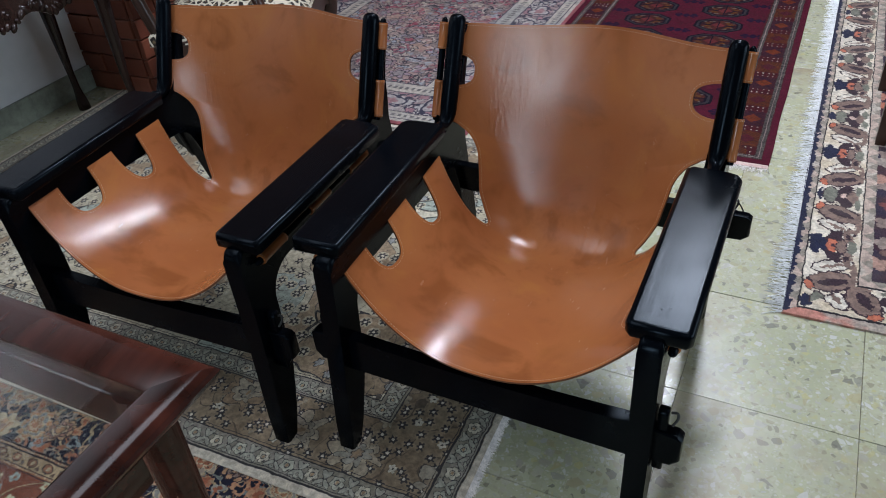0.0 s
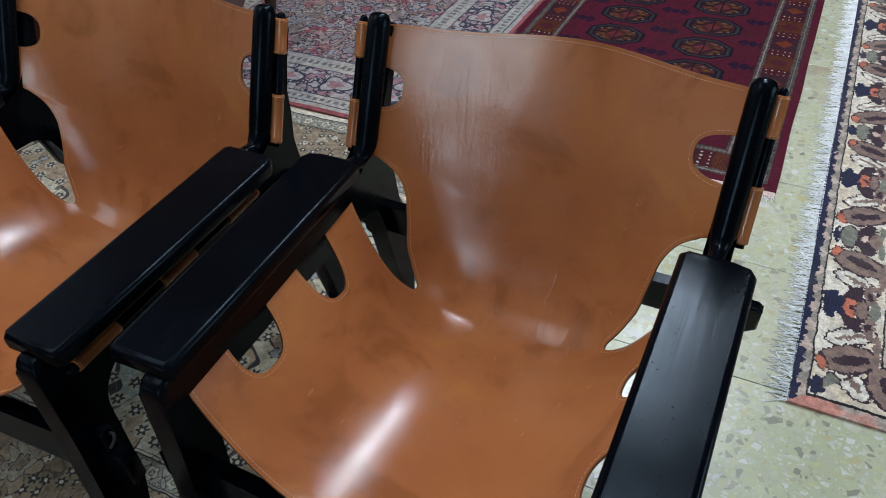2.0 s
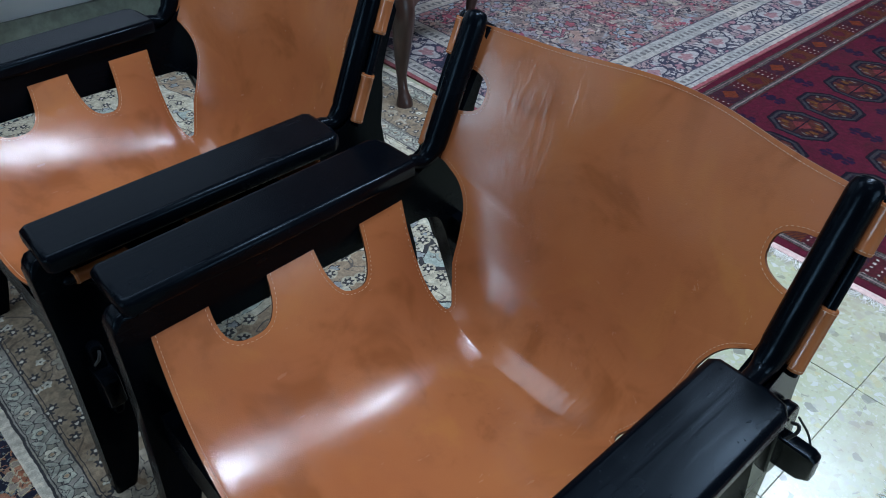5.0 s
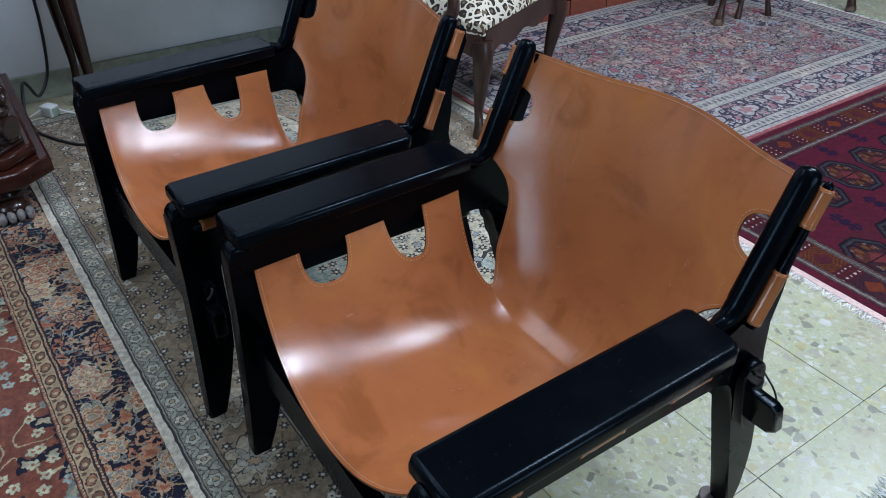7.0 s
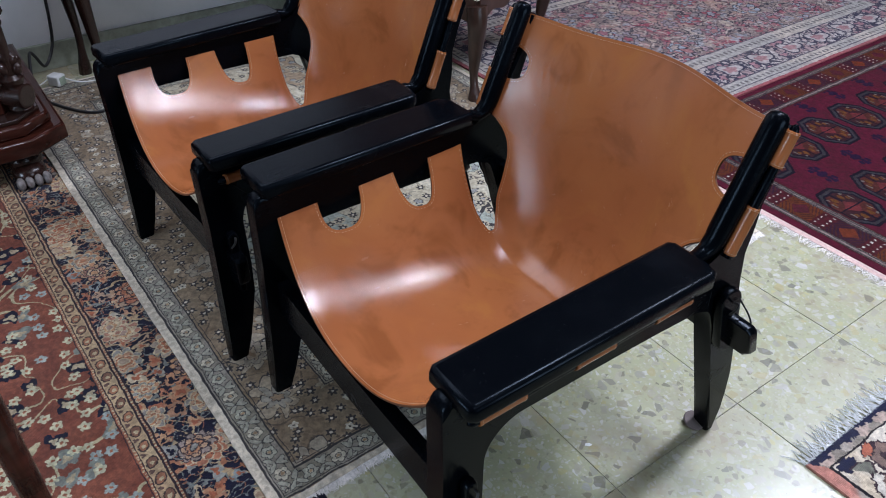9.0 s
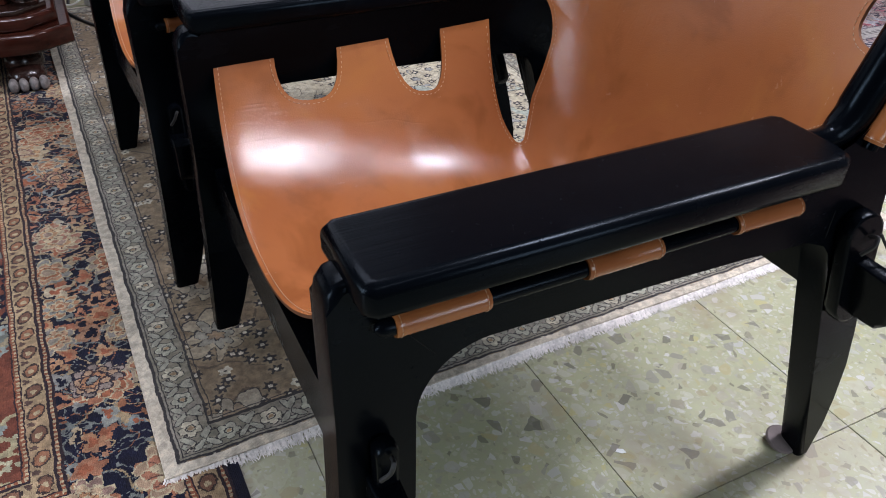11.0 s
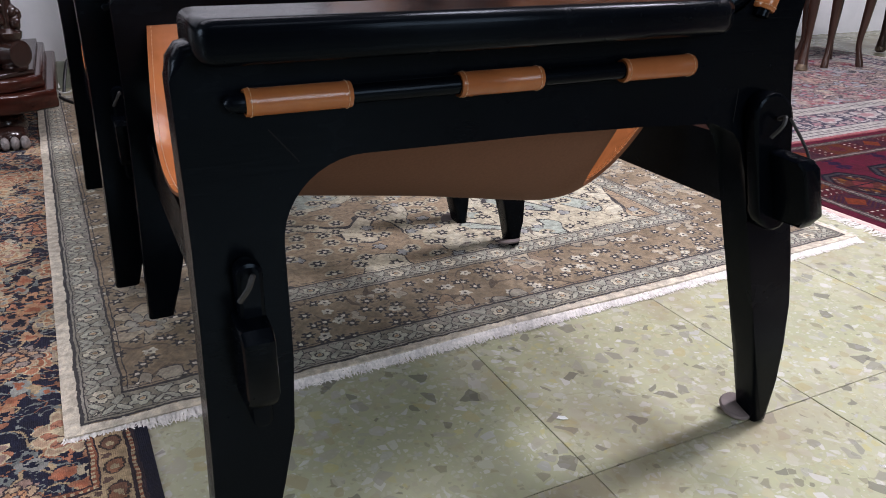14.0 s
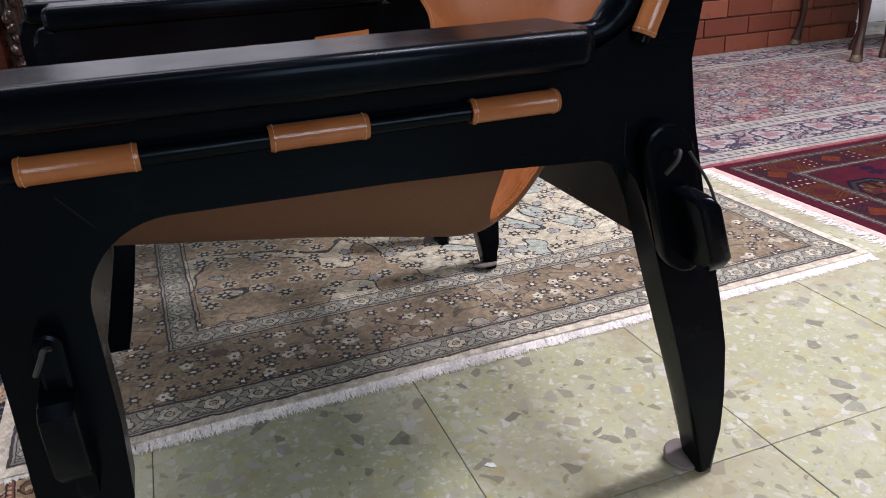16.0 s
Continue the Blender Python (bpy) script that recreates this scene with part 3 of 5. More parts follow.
# ---- rugs ----
class RugPaint(Paint):
    """Knotted pile: the pattern is read on a grid of knots."""

    def knots(self, knot):
        x, y, z = self.xyz()
        # rows of knots that wander a little, so that outlines are ragged
        wx = x + (self.noise(150, 2, 0.7) - 0.5) * knot * 2.6 + (self.noise(24, 2) - 0.5) * 0.008
        wy = y + (self.noise(150, 2, 0.7, vec=self.vec(y + 3.0, x, 1.0)) - 0.5) * knot * 2.6 + (self.noise(24, 2, vec=self.vec(y, x + 7.0, 2.0)) - 0.5) * 0.008
        self.x = ((wx / knot).floor() + 0.5) * knot
        self.y = ((wy / knot).floor() + 0.5) * knot
        self.flat = self.vec(self.x, self.y, 0.0)
        self.raw = (x, y)
        self.knot = knot
        return self

    def edges(self, hx, hy, ax=0.0, ay=0.0):
        """Distance in from the nearest edge, and the way along it."""
        dx, dy = (hx - ax) - self.x.abs(), (hy - ay) - self.y.abs()
        along = (dx < dy)
        return dx.min(dy), along * self.y + (1.0 - along) * self.x

    def blooms(self, scale, spread=0.8, shift=0.0, warp=0.0, grain=30.0):
        """A scatter of flower centres: distance in metres, angle, three random numbers. warp bends the shapes."""
        x, y = self.x, self.y
        if warp:
            x = x + (self.noise(grain, 1, vec=self.vec(x, y, shift)) - 0.5) * warp
            y = y + (self.noise(grain, 1, vec=self.vec(y + 5.0, x, shift)) - 0.5) * warp
        v = self.vec(x + shift, y + shift * 0.7, 0.0)
        node = self.cells(scale, v, random=spread)
        node.voronoi_dimensions = "2D"
        px, py, _ = self.xyz(node.outputs["Position"])
        dx, dy = x + shift - px, y + shift * 0.7 - py
        sep = self.tree.nodes.new("ShaderNodeSeparateColor")
        self.tree.links.new(node.outputs["Color"], sep.inputs[0])
        r, g, b = (Val(self.tree, s) for s in sep.outputs)
        return (dx * dx + dy * dy).sqrt(), dy.atan2(dx) + g * 6.0, (r, g, b)

    def vines(self, scale, width, shift=0.0, warp=0.6):
        n = self.noise(scale, 1.0, 0.4, warp, vec=self.vec(self.x + shift, self.y - shift, shift))
        return (n - 0.5).abs() < width

    def blob(self, x, y, cx, cy, rx, ry, turn=0.0):
        c, s = math.cos(turn), math.sin(turn)
        u, v = (x - cx), (y - cy)
        a, b = (u * c + v * s) / rx, (v * c - u * s) / ry
        return (a * a + b * b) < 1.0

    def done(self, colour, wear=0.25, dust=0.22, sheen=0.10):
        x, y = self.raw
        fine = self.noise(900, 2)
        broad = self.noise(3.0, 4, 0.6)
        tuft = self.noise(75, 4, 0.7)
        colour = self.mix(tuft.step(0.42, 0.68) * 0.34, colour, (0.015, 0.012, 0.012))
        colour = self.mix(tuft.step(0.52, 0.32) * 0.6, colour, (1.45, 1.42, 1.38), "MULTIPLY")
        colour = self.mix(fine.step(0.3, 0.7) * wear, colour, (0.0, 0.0, 0.0))
        colour = self.mix(broad.step(0.45, 0.8) * dust, colour, (0.24, 0.21, 0.17))
        self.colour(colour)
        rows = (x * (2 * math.pi / self.knot)).sin() * 0.4 + (y * (2 * math.pi / self.knot)).sin() * 0.6
        self.bump(rows * 0.3 + fine + broad * 2.0, 0.5, 0.0016)
        self.bsdf.inputs["Sheen Weight"].default_value = sheen
        return self.mat


def beige_pile(hx, hy):
    p = RugPaint("beige_floral_pile", 0.95, spec=0.15).knots(0.0016)
    d, t = p.edges(hx, hy, -0.016, -0.012)
    dark, cream, grey, brown = (0.036, 0.034, 0.036), (0.58, 0.53, 0.43), (0.235, 0.217, 0.168), (0.195, 0.144, 0.090)
    tone = p.noise(9, 3, 0.6, 0.5)

    def flowers(c, scale, shift, keep, size, ground):
        """Six dark petals round a pale eye."""
        r, a, (q, g, b) = p.blooms(scale, 0.75, shift)
        on = q > keep
        c = p.mix((r < size * 1.2) * on, c, ground)
        c = p.mix((r < size * (0.76 + 0.24 * (a * 6.0).cos())) * on, c, dark)
        return p.mix((r < size * 0.30) * on, c, cream)

    # middle field, pale with scalloped patches
    c = p.mix(tone.step(0.40, 0.52), (0.56, 0.52, 0.40), (0.49, 0.44, 0.32))
    cloud = p.noise(3.4, 1.5, 0.4, 1.2, vec=p.flat)
    c = p.mix(cloud > 0.57, c, (0.34, 0.255, 0.165))
    c = p.mix(cloud < 0.40, c, (0.37, 0.41, 0.35))
    c = p.mix(((cloud - 0.57).abs() < 0.005).max((cloud - 0.40).abs() < 0.005), c, dark)
    c = p.mix(p.vines(14, 0.009, 6.0, 1.2), c, (0.13, 0.11, 0.09))
    r, a, (q, g, b) = p.blooms(20, 0.9, 2.0, 0.02)
    c = p.mix((r < 0.016 * (0.55 + 0.45 * (a * 2.5).cos().abs())) * (q > 0.72), c, dark)
    c = p.mix((r < 0.012 * (0.55 + 0.45 * (a * 2.5).cos().abs())) * (q > 0.72), c, (0.30, 0.31, 0.30))
    field = c
    # brown border with a thicket of small flowers
    c = p.mix(tone.step(0.35, 0.65), brown, (0.265, 0.205, 0.134))
    c = p.mix(p.vines(9, 0.011, 3.0), c, (0.11, 0.085, 0.06))
    r, a, (q, g, b) = p.blooms(19, 0.9, 11.0, 0.02)
    shape = 0.56 + 0.44 * (a * 2.5).cos().abs()
    c = p.mix((r < 0.0225 * shape) * (q > 0.74), c, (0.12, 0.10, 0.085))
    c = p.mix((r < 0.0205 * shape) * (q > 0.74), c, p.mix(b > 0.4, (0.30, 0.26, 0.185), (0.42, 0.37, 0.28)))
    c = p.mix((r < 0.0040) * (q > 0.74), c, (0.28, 0.19, 0.11))
    c = flowers(c, 33, 0.0, 0.25, 0.0120, p.mix(tone.step(0.35, 0.65), (0.24, 0.185, 0.120), (0.285, 0.225, 0.150)))
    r, a, (q, g, b) = p.blooms(29, 0.8, 21.0)
    disc = (r < 0.0105 * (0.85 + 0.15 * (a * 5.0).cos())) * (q < 0.17)
    c = p.mix(disc, c, (0.55, 0.52, 0.42))
    c = p.mix((r < 0.0026) * (q < 0.17), c, dark)
    # large palmettes, with pointed petals and fine dark outlines
    r, a, (q, g, b) = p.blooms(5.2, 0.6, 5.0, 0.055, 17.0)
    on = q > 0.20
    for k, (size, col) in enumerate(((0.060, None), (0.040, None), (0.020, None))):
        edge = size * (0.60 + 0.40 * (a * (4.0 - 0.5 * k) + k * 0.7).cos().abs())
        c = p.mix((r < edge) * on, c, p.ramp((q * 3.0 + k * 0.37).fract(), [(0.0, (0.37, 0.31, 0.22)), (0.4, (0.29, 0.275, 0.225)), (0.7, (0.24, 0.16, 0.095)), (1.0, (0.41, 0.355, 0.26))]))
        c = p.mix((r - edge).abs().op("LESS_THAN", 0.0013) * on, c, dark)
    c = p.mix((r < 0.007) * on, c, (0.25, 0.17, 0.10))
    c = p.mix(d < 0.236, field, c)
    c = p.mix(d > 0.30, c, flowers(c, 23, 31.0, 0.40, 0.0145, (0.48, 0.43, 0.31)))
    # two grey bands with running flowers and leaves
    for lo, hi, step in ((0.034, 0.086, 0.060), (0.236, 0.284, 0.052)):
        band, mid, w = d.between(lo, hi), (lo + hi) / 2, (hi - lo) / 2
        u, v = t.mod(step) - step / 2, d - mid
        rr, aa = (u * u + v * v).sqrt(), v.atan2(u)
        bend = (t * (2 * math.pi / step)).sin()
        shape = 0.68 + 0.32 * (aa * 2.5 + 0.5).cos().abs()
        c = p.mix(band, c, p.mix(tone.step(0.4, 0.6), grey, (0.285, 0.262, 0.220)))
        c = p.mix(band * ((v - bend * w * 0.5).abs() < 0.0011), c, dark)
        side = u.abs() - step / 2
        for cx, cy, rx, ry, ang in ((0.0, 0.30, 0.20, 0.62, 0.7), (-0.35, -0.35, 0.16, 0.46, -0.8), (0.1, -0.65, 0.12, 0.34, 1.2)):
            c = p.mix(band * p.blob(side, v, cx * w, cy * w, rx * w + 0.0014, ry * w + 0.0014, ang), c, dark)
            c = p.mix(band * p.blob(side, v, cx * w, cy * w, rx * w, ry * w, ang), c, (0.35, 0.345, 0.28))
        c = p.mix(band * (rr < w * 0.60 * shape + 0.0016), c, dark)
        c = p.mix(band * (rr < w * 0.60 * shape), c, p.mix(((t / step).floor() * 0.5).fract() > 0.25, (0.52, 0.48, 0.37), (0.42, 0.415, 0.33)))
        c = p.mix(band * ((rr - w * 0.22).abs() < 0.0010), c, dark)
        c = p.mix(band * (rr < w * 0.14), c, (0.36, 0.25, 0.15))
        for e in (lo - 0.001, hi - 0.001):
            c = p.mix((d - e).abs() < 0.0018, c, dark)
        c = p.mix(d.between(hi + 0.005, hi + 0.0068), c, dark)
        c = p.mix(d.between(lo + 0.0045, lo + 0.0060), c, dark)
    c = p.mix(d < 0.030, c, p.mix(tone.step(0.4, 0.6), (0.62, 0.56, 0.45), (0.55, 0.49, 0.39)))
    return p.done(c, 0.20, 0.10)


def navy_pile(hx, hy):
    p = RugPaint("navy_rust_floral_pile", 0.95, spec=0.15).knots(0.0022)
    d, t = p.edges(hx, hy)
    tone = p.noise(8, 3, 0.6, 0.5)
    navy, rust, cream = (0.008, 0.009, 0.021), (0.185, 0.063, 0.038), (0.50, 0.41, 0.27)
    border = d < 0.24
    # rust field: curling vines, small cream blossoms, dark leaves
    c = p.mix(tone.step(0.35, 0.65), rust, (0.140, 0.045, 0.029))
    c = p.mix(p.vines(6, 0.014, 2.0, 1.4), c, (0.343, 0.309, 0.189))
    r, a, (q, g, b) = p.blooms(17, 0.95, 14.0, 0.03)
    shape = 0.45 + 0.55 * (a * 1.5).cos().abs()
    c = p.mix((r < 0.026 * shape) * (q > 0.45), c, p.mix(b > 0.6, navy, (0.166, 0.181, 0.157)))
    c = p.mix((r < 0.012 * shape) * (q > 0.45), c, (0.333, 0.277, 0.178))
    r, a, (q, g, b) = p.blooms(24, 0.85, 4.0)
    pet = r < 0.0135 * (0.55 + 0.45 * (a * 2.5).cos().abs())
    c = p.mix(pet * (q > 0.35), c, p.mix(b > 0.7, (0.416, 0.406, 0.273), (0.260, 0.299, 0.273)))
    c = p.mix((r < 0.0036) * (q > 0.35), c, (0.250, 0.096, 0.052))
    field = c
    # navy border: close-set rust palmettes, cream outlines, leaf sprays
    c = p.mix(tone.step(0.3, 0.7), navy, (0.012, 0.013, 0.030))
    for scale, width, shift, col in ((10, 0.016, 9.0, (0.354, 0.267, 0.157)), (15, 0.014, 17.0, (0.270, 0.117, 0.063)), (22, 0.020, 25.0, (0.166, 0.181, 0.168))):
        c = p.mix(p.vines(scale, width, shift, 1.4), c, col)
    for scale, size, shift in ((32, 0.017, 33.0), (22, 0.021, 41.0)):
        r, a, (q, g, b) = p.blooms(scale, 0.95, shift, 0.04, 22.0)
        shape = 0.40 + 0.60 * (a * 1.5).cos().abs()
        on = q > 0.60
        c = p.mix((r < size * shape) * on, c, p.ramp(b, [(0.0, (0.416, 0.330, 0.210)), (0.35, (0.322, 0.127, 0.073)), (0.65, (0.416, 0.246, 0.137)), (0.85, (0.198, 0.234, 0.231)), (1.0, cream)]))
        c = p.mix((r < size * 0.5 * shape) * on, c, p.mix(g > 0.5, (0.312, 0.107, 0.057), navy))
    for shift, scale, size in ((1.0, 9.5, 0.044), (7.0, 9.0, 0.036)):
        r, a, (q, g, b) = p.blooms(scale, 0.55, shift, 0.035, 14.0)
        on = q > 0.44
        for k in range(4):
            edge = size * (1.0 - 0.24 * k) * (0.72 + 0.28 * (a * (4.5 - k) + k).cos().abs())
            tint = p.ramp((q * 2.3 + k * 0.31).fract(), [(0.0, (0.312, 0.101, 0.052)), (0.3, (0.437, 0.267, 0.146)), (0.5, (0.208, 0.224, 0.210)), (0.7, (0.354, 0.139, 0.079)), (1.0, (0.458, 0.384, 0.251))])
            c = p.mix((r < edge) * on, c, tint)
            c = p.mix((r - edge).abs().op("LESS_THAN", 0.0015) * on, c, p.mix(b > 0.45, (0.035, 0.028, 0.035), (0.458, 0.384, 0.251)))
        rays = ((a * 6.0).sin().abs() < 0.16) * (r > 0.012) * (r < size * 0.66)
        c = p.mix(on * rays, c, (0.104, 0.053, 0.041))
    c = p.mix(border, field, c)
    # striped guards
    for lo, hi in ((0.018, 0.070), (0.205, 0.254)):
        band, mid, w, step = d.between(lo, hi), (lo + hi) / 2, (hi - lo) / 2, 0.046
        u, v = t.mod(step) - step / 2, d - mid
        c = p.mix(band, c, p.mix(tone.step(0.4, 0.6), (0.395, 0.299, 0.178), (0.343, 0.246, 0.146)))
        c = p.mix(band * p.blob(u, v, 0, 0, step * 0.34, w * 0.46, 0.35), c, (0.048, 0.033, 0.030))
        c = p.mix(band * p.blob(u, v, 0, 0, step * 0.27, w * 0.36, 0.35), c, p.mix(((t / step).floor() * 0.5).fract() > 0.25, (0.270, 0.127, 0.073), (0.187, 0.096, 0.063)))
        c = p.mix(band * p.blob(u, v, 0.002, 0, step * 0.10, w * 0.20, 0.35), c, (0.416, 0.341, 0.210))
        c = p.mix(band * p.blob(u.abs(), v, step * 0.5, w * 0.25, step * 0.07, w * 0.30, 0.6), c, (0.104, 0.064, 0.052))
        c = p.mix(band * (v.abs() > w * 0.66), c, (0.229, 0.086, 0.048))
        dots = ((t / 0.008).fract() < 0.5) * v.abs().between(w * 0.74, w * 0.90)
        c = p.mix(band * dots, c, (0.437, 0.352, 0.221))
        for e in (lo, hi, lo + w * 0.34, hi - w * 0.34):
            c = p.mix((d - e).abs() < 0.0014, c, (0.03, 0.02, 0.025))
    c = p.mix(d < 0.0165, c, navy)
    return p.done(c, 0.25, 0.05, 0.03)


def pink_pile(hx, hy):
    p = RugPaint("faded_rose_floral_pile", 0.95, spec=0.08).knots(0.0028)
    d, t = p.edges(hx, hy)
    tone, tone2 = p.noise(4.0, 3, 0.6, 0.8, vec=p.flat), p.noise(6, 3, 0.6, 0.8, vec=p.vec(p.x + 4.0, p.y, 2.0))
    rose, dark, navy = (0.24, 0.052, 0.080), (0.030, 0.027, 0.040), (0.030, 0.030, 0.055)
    # field: raspberry and taupe clouds under a thicket of outlined flowers
    c = p.mix(tone.step(0.50, 0.60), (0.20, 0.155, 0.145), rose)
    c = p.mix(tone2.step(0.56, 0.62), c, (0.27, 0.28, 0.30))
    c = p.mix(tone2 < 0.40, c, (0.33, 0.22, 0.18))
    for scale, size, shift, keep in ((26, 0.018, 3.0, 0.35), (15, 0.026, 13.0, 0.45)):
        r, a, (q, g, b) = p.blooms(scale, 0.95, shift, 0.05, 20.0)
        edge = size * (0.50 + 0.50 * (a * 2.0).cos().abs())
        on = q > keep
        c = p.mix((r < edge) * on, c, p.ramp(b, [(0.0, (0.36, 0.31, 0.27)), (0.3, (0.27, 0.08, 0.10)), (0.55, (0.25, 0.27, 0.30)), (0.75, (0.18, 0.14, 0.135)), (1.0, (0.38, 0.32, 0.26))]))
        c = p.mix((r - edge).abs().op("LESS_THAN", 0.0028) * on * (g > 0.35), c, dark)
    c = p.mix(p.vines(13, 0.022, 5.0, 1.4) * (tone2 > 0.44), c, dark)
    c = p.mix(p.vines(19, 0.016, 15.0, 1.0), c, (0.40, 0.34, 0.30))
    r, a, (q, g, b) = p.blooms(6.5, 0.8, 8.0, 0.07, 9.0)
    on = q > 0.40
    for k in range(3):
        edge = 0.062 * (1.0 - 0.30 * k) * (0.55 + 0.45 * (a * (3.5 - k * 0.5) + k).cos().abs())
        c = p.mix((r < edge) * on, c, p.ramp((q * 2.7 + k * 0.4).fract(), [(0.0, (0.34, 0.30, 0.26)), (0.35, (0.27, 0.07, 0.09)), (0.65, (0.27, 0.31, 0.35)), (1.0, (0.22, 0.17, 0.16))]))
        c = p.mix((r - edge).abs().op("LESS_THAN", 0.0028) * on, c, dark)
    # borders
    main, guard = d.between(0.085, 0.235), (d < 0.085).max(d.between(0.235, 0.31))
    light = p.mix(tone2.step(0.42, 0.58), (0.38, 0.35, 0.33), (0.28, 0.20, 0.20))
    c = p.mix(main, c, light)
    for scale, width, shift in ((10, 0.040, 6.0), (19, 0.036, 16.0)):
        c = p.mix(main * p.vines(scale, width, shift, 1.8), c, navy)
    r, a, (q, g, b) = p.blooms(16, 0.9, 23.0, 0.05, 18.0)
    edge = 0.024 * (0.5 + 0.5 * (a * 2.0).cos().abs())
    c = p.mix(main * (r < edge) * (q > 0.3), c, p.mix(b > 0.5, (0.27, 0.15, 0.17), (0.33, 0.31, 0.30)))
    c = p.mix(main * (r - edge).abs().op("LESS_THAN", 0.003) * (q > 0.3), c, navy)
    step = 0.19
    u, v = t.mod(step) - step / 2, d - 0.16
    rr, aa = (u * u * 0.6 + v * v).sqrt(), v.atan2(u)
    c = p.mix(main * (rr < 0.052 * (0.8 + 0.2 * (aa * 3.0).cos())), c, (0.34, 0.31, 0.30))
    c = p.mix(main * ((rr - 0.052 * (0.8 + 0.2 * (aa * 3.0).cos())).abs() < 0.004), c, navy)
    c = p.mix(main * (rr < 0.026 * (0.6 + 0.4 * (aa * 2.5).cos().abs())), c, (0.27, 0.15, 0.16))
    c = p.mix(guard, c, p.mix(tone.step(0.4, 0.6), (0.40, 0.36, 0.31), (0.31, 0.30, 0.28)))
    dots = ((t / 0.026).fract() - 0.5).abs() < 0.26
    c = p.mix(guard * dots * ((d - 0.058).abs() < 0.009).max((d - 0.272).abs() < 0.011), c, (0.13, 0.12, 0.12))
    for e in (0.085, 0.235, 0.31, 0.036):
        c = p.mix((d - e).abs() < 0.0028, c, (0.07, 0.06, 0.08))
    c = p.mix(d < 0.016, c, (0.25, 0.07, 0.08))
    return p.done(c, 0.25, 0.10, 0.05)


def red_pile(hx, hy, first_y):
    """A Turkmen field of octagons; x and y run from the rug's middle."""
    p = RugPaint("crimson_octagon_pile", 0.95, spec=0.05).knots(0.0024)
    tone = p.noise(6, 3, 0.6)
    field, dark, slate, orange = (0.068, 0.009, 0.020), (0.009, 0.006, 0.012), (0.030, 0.030, 0.035), (0.095, 0.036, 0.012)
    c = p.mix(tone.step(0.35, 0.7), field, (0.055, 0.008, 0.016))
    sx, sy = 0.302, 0.178
    u = p.x.mod(sx) - sx / 2
    v = (p.y - first_y + sy / 2).mod(sy) - sy / 2
    # octagons
    au, av = u.abs(), v.abs()
    size = (au / 0.096).max(av / 0.074).max((au / 0.096 + av / 0.074) / 1.42)
    c = p.mix(size < 1.0, c, p.mix(p.noise(60, 2, vec=p.flat).step(0.4, 0.6), slate, (0.030, 0.022, 0.026)))
    c = p.mix((size - 0.98).abs() < 0.05, c, dark)
    c = p.mix(size < 0.78, c, (0.030, 0.011, 0.014))
    c = p.mix((size - 0.78).abs() < 0.04, c, dark)
    four = (u * v > 0.0)
    c = p.mix((size < 0.72) * four, c, (0.055, 0.016, 0.014))
    c = p.mix((au / 0.030 + av / 0.030) < 1.0, c, (0.10, 0.02, 0.022))
    spark = p.blob(au, av, 0.046, 0.016, 0.013, 0.007).max(p.blob(au, av, 0.034, 0.031, 0.008, 0.005))
    c = p.mix(spark, c, orange)
    c = p.mix(p.blob(au, av, 0.030, 0.040, 0.013, 0.0024).max(p.blob(au, av, 0.058, 0.029, 0.005, 0.0045)), c, (0.11, 0.09, 0.08))
    c = p.mix((au < 0.0028) * (size < 0.78), c, dark)
    c = p.mix((av < 0.0028) * (size < 0.78) * (au > 0.03), c, dark)
    # small crosses between the rows
    mu = (p.x + sx / 2).mod(sx) - sx / 2
    mv = (p.y - first_y).mod(sy) - sy / 2
    bu, bv = mu.abs(), mv.abs()
    cross = p.blob(bu, bv, 0.0, 0.0, 0.014, 0.020).max(p.blob(bu, bv, 0.024, 0.0, 0.013, 0.008)).max(p.blob(bu, bv, 0.030, 0.016, 0.011, 0.007)).max(p.blob(bu, bv, 0.042, 0.004, 0.008, 0.006))
    c = p.mix(cross, c, (0.016, 0.007, 0.022))
    # borders
    d, t = p.edges(hx, hy)
    c = p.mix(d < 0.158, c, (0.050, 0.010, 0.014))
    step = 0.145
    b, w = (t.mod(step) - step / 2), (d - 0.088)
    ab, aw = b.abs(), w.abs()
    inside = d.between(0.043, 0.133)
    other = ((t / step).floor() * 0.5).fract() > 0.25
    c = p.mix(inside * (ab < 0.050), c, p.mix(other, (0.085, 0.024, 0.010), (0.028, 0.010, 0.022)))
    c = p.mix(inside * (ab < 0.050) * (((ab + aw * 0.6) / 0.011).fract() < 0.42), c, (0.045, 0.014, 0.014))
    c = p.mix(inside * ((ab / 0.030 + aw / 0.030) < 1.0), c, p.mix(other, (0.060, 0.012, 0.018), (0.11, 0.024, 0.012)))
    dots = (((d / 0.018).fract() - 0.5).abs() < 0.16) * ((ab - 0.060).abs() < 0.0028)
    c = p.mix(inside * dots, c, (0.36, 0.32, 0.29))
    for e in (0.036, 0.140):
        c = p.mix((d - e).abs() < 0.010, c, p.mix(((t / 0.006).fract() < 0.5), (0.020, 0.016, 0.020), (0.10, 0.085, 0.075)))
        c = p.mix((d - e).abs() < 0.0018, c, (0.20, 0.15, 0.14))
    c = p.mix(d < 0.022, c, (0.070, 0.009, 0.020))
    return p.done(c, 0.30, 0.02, 0.0)


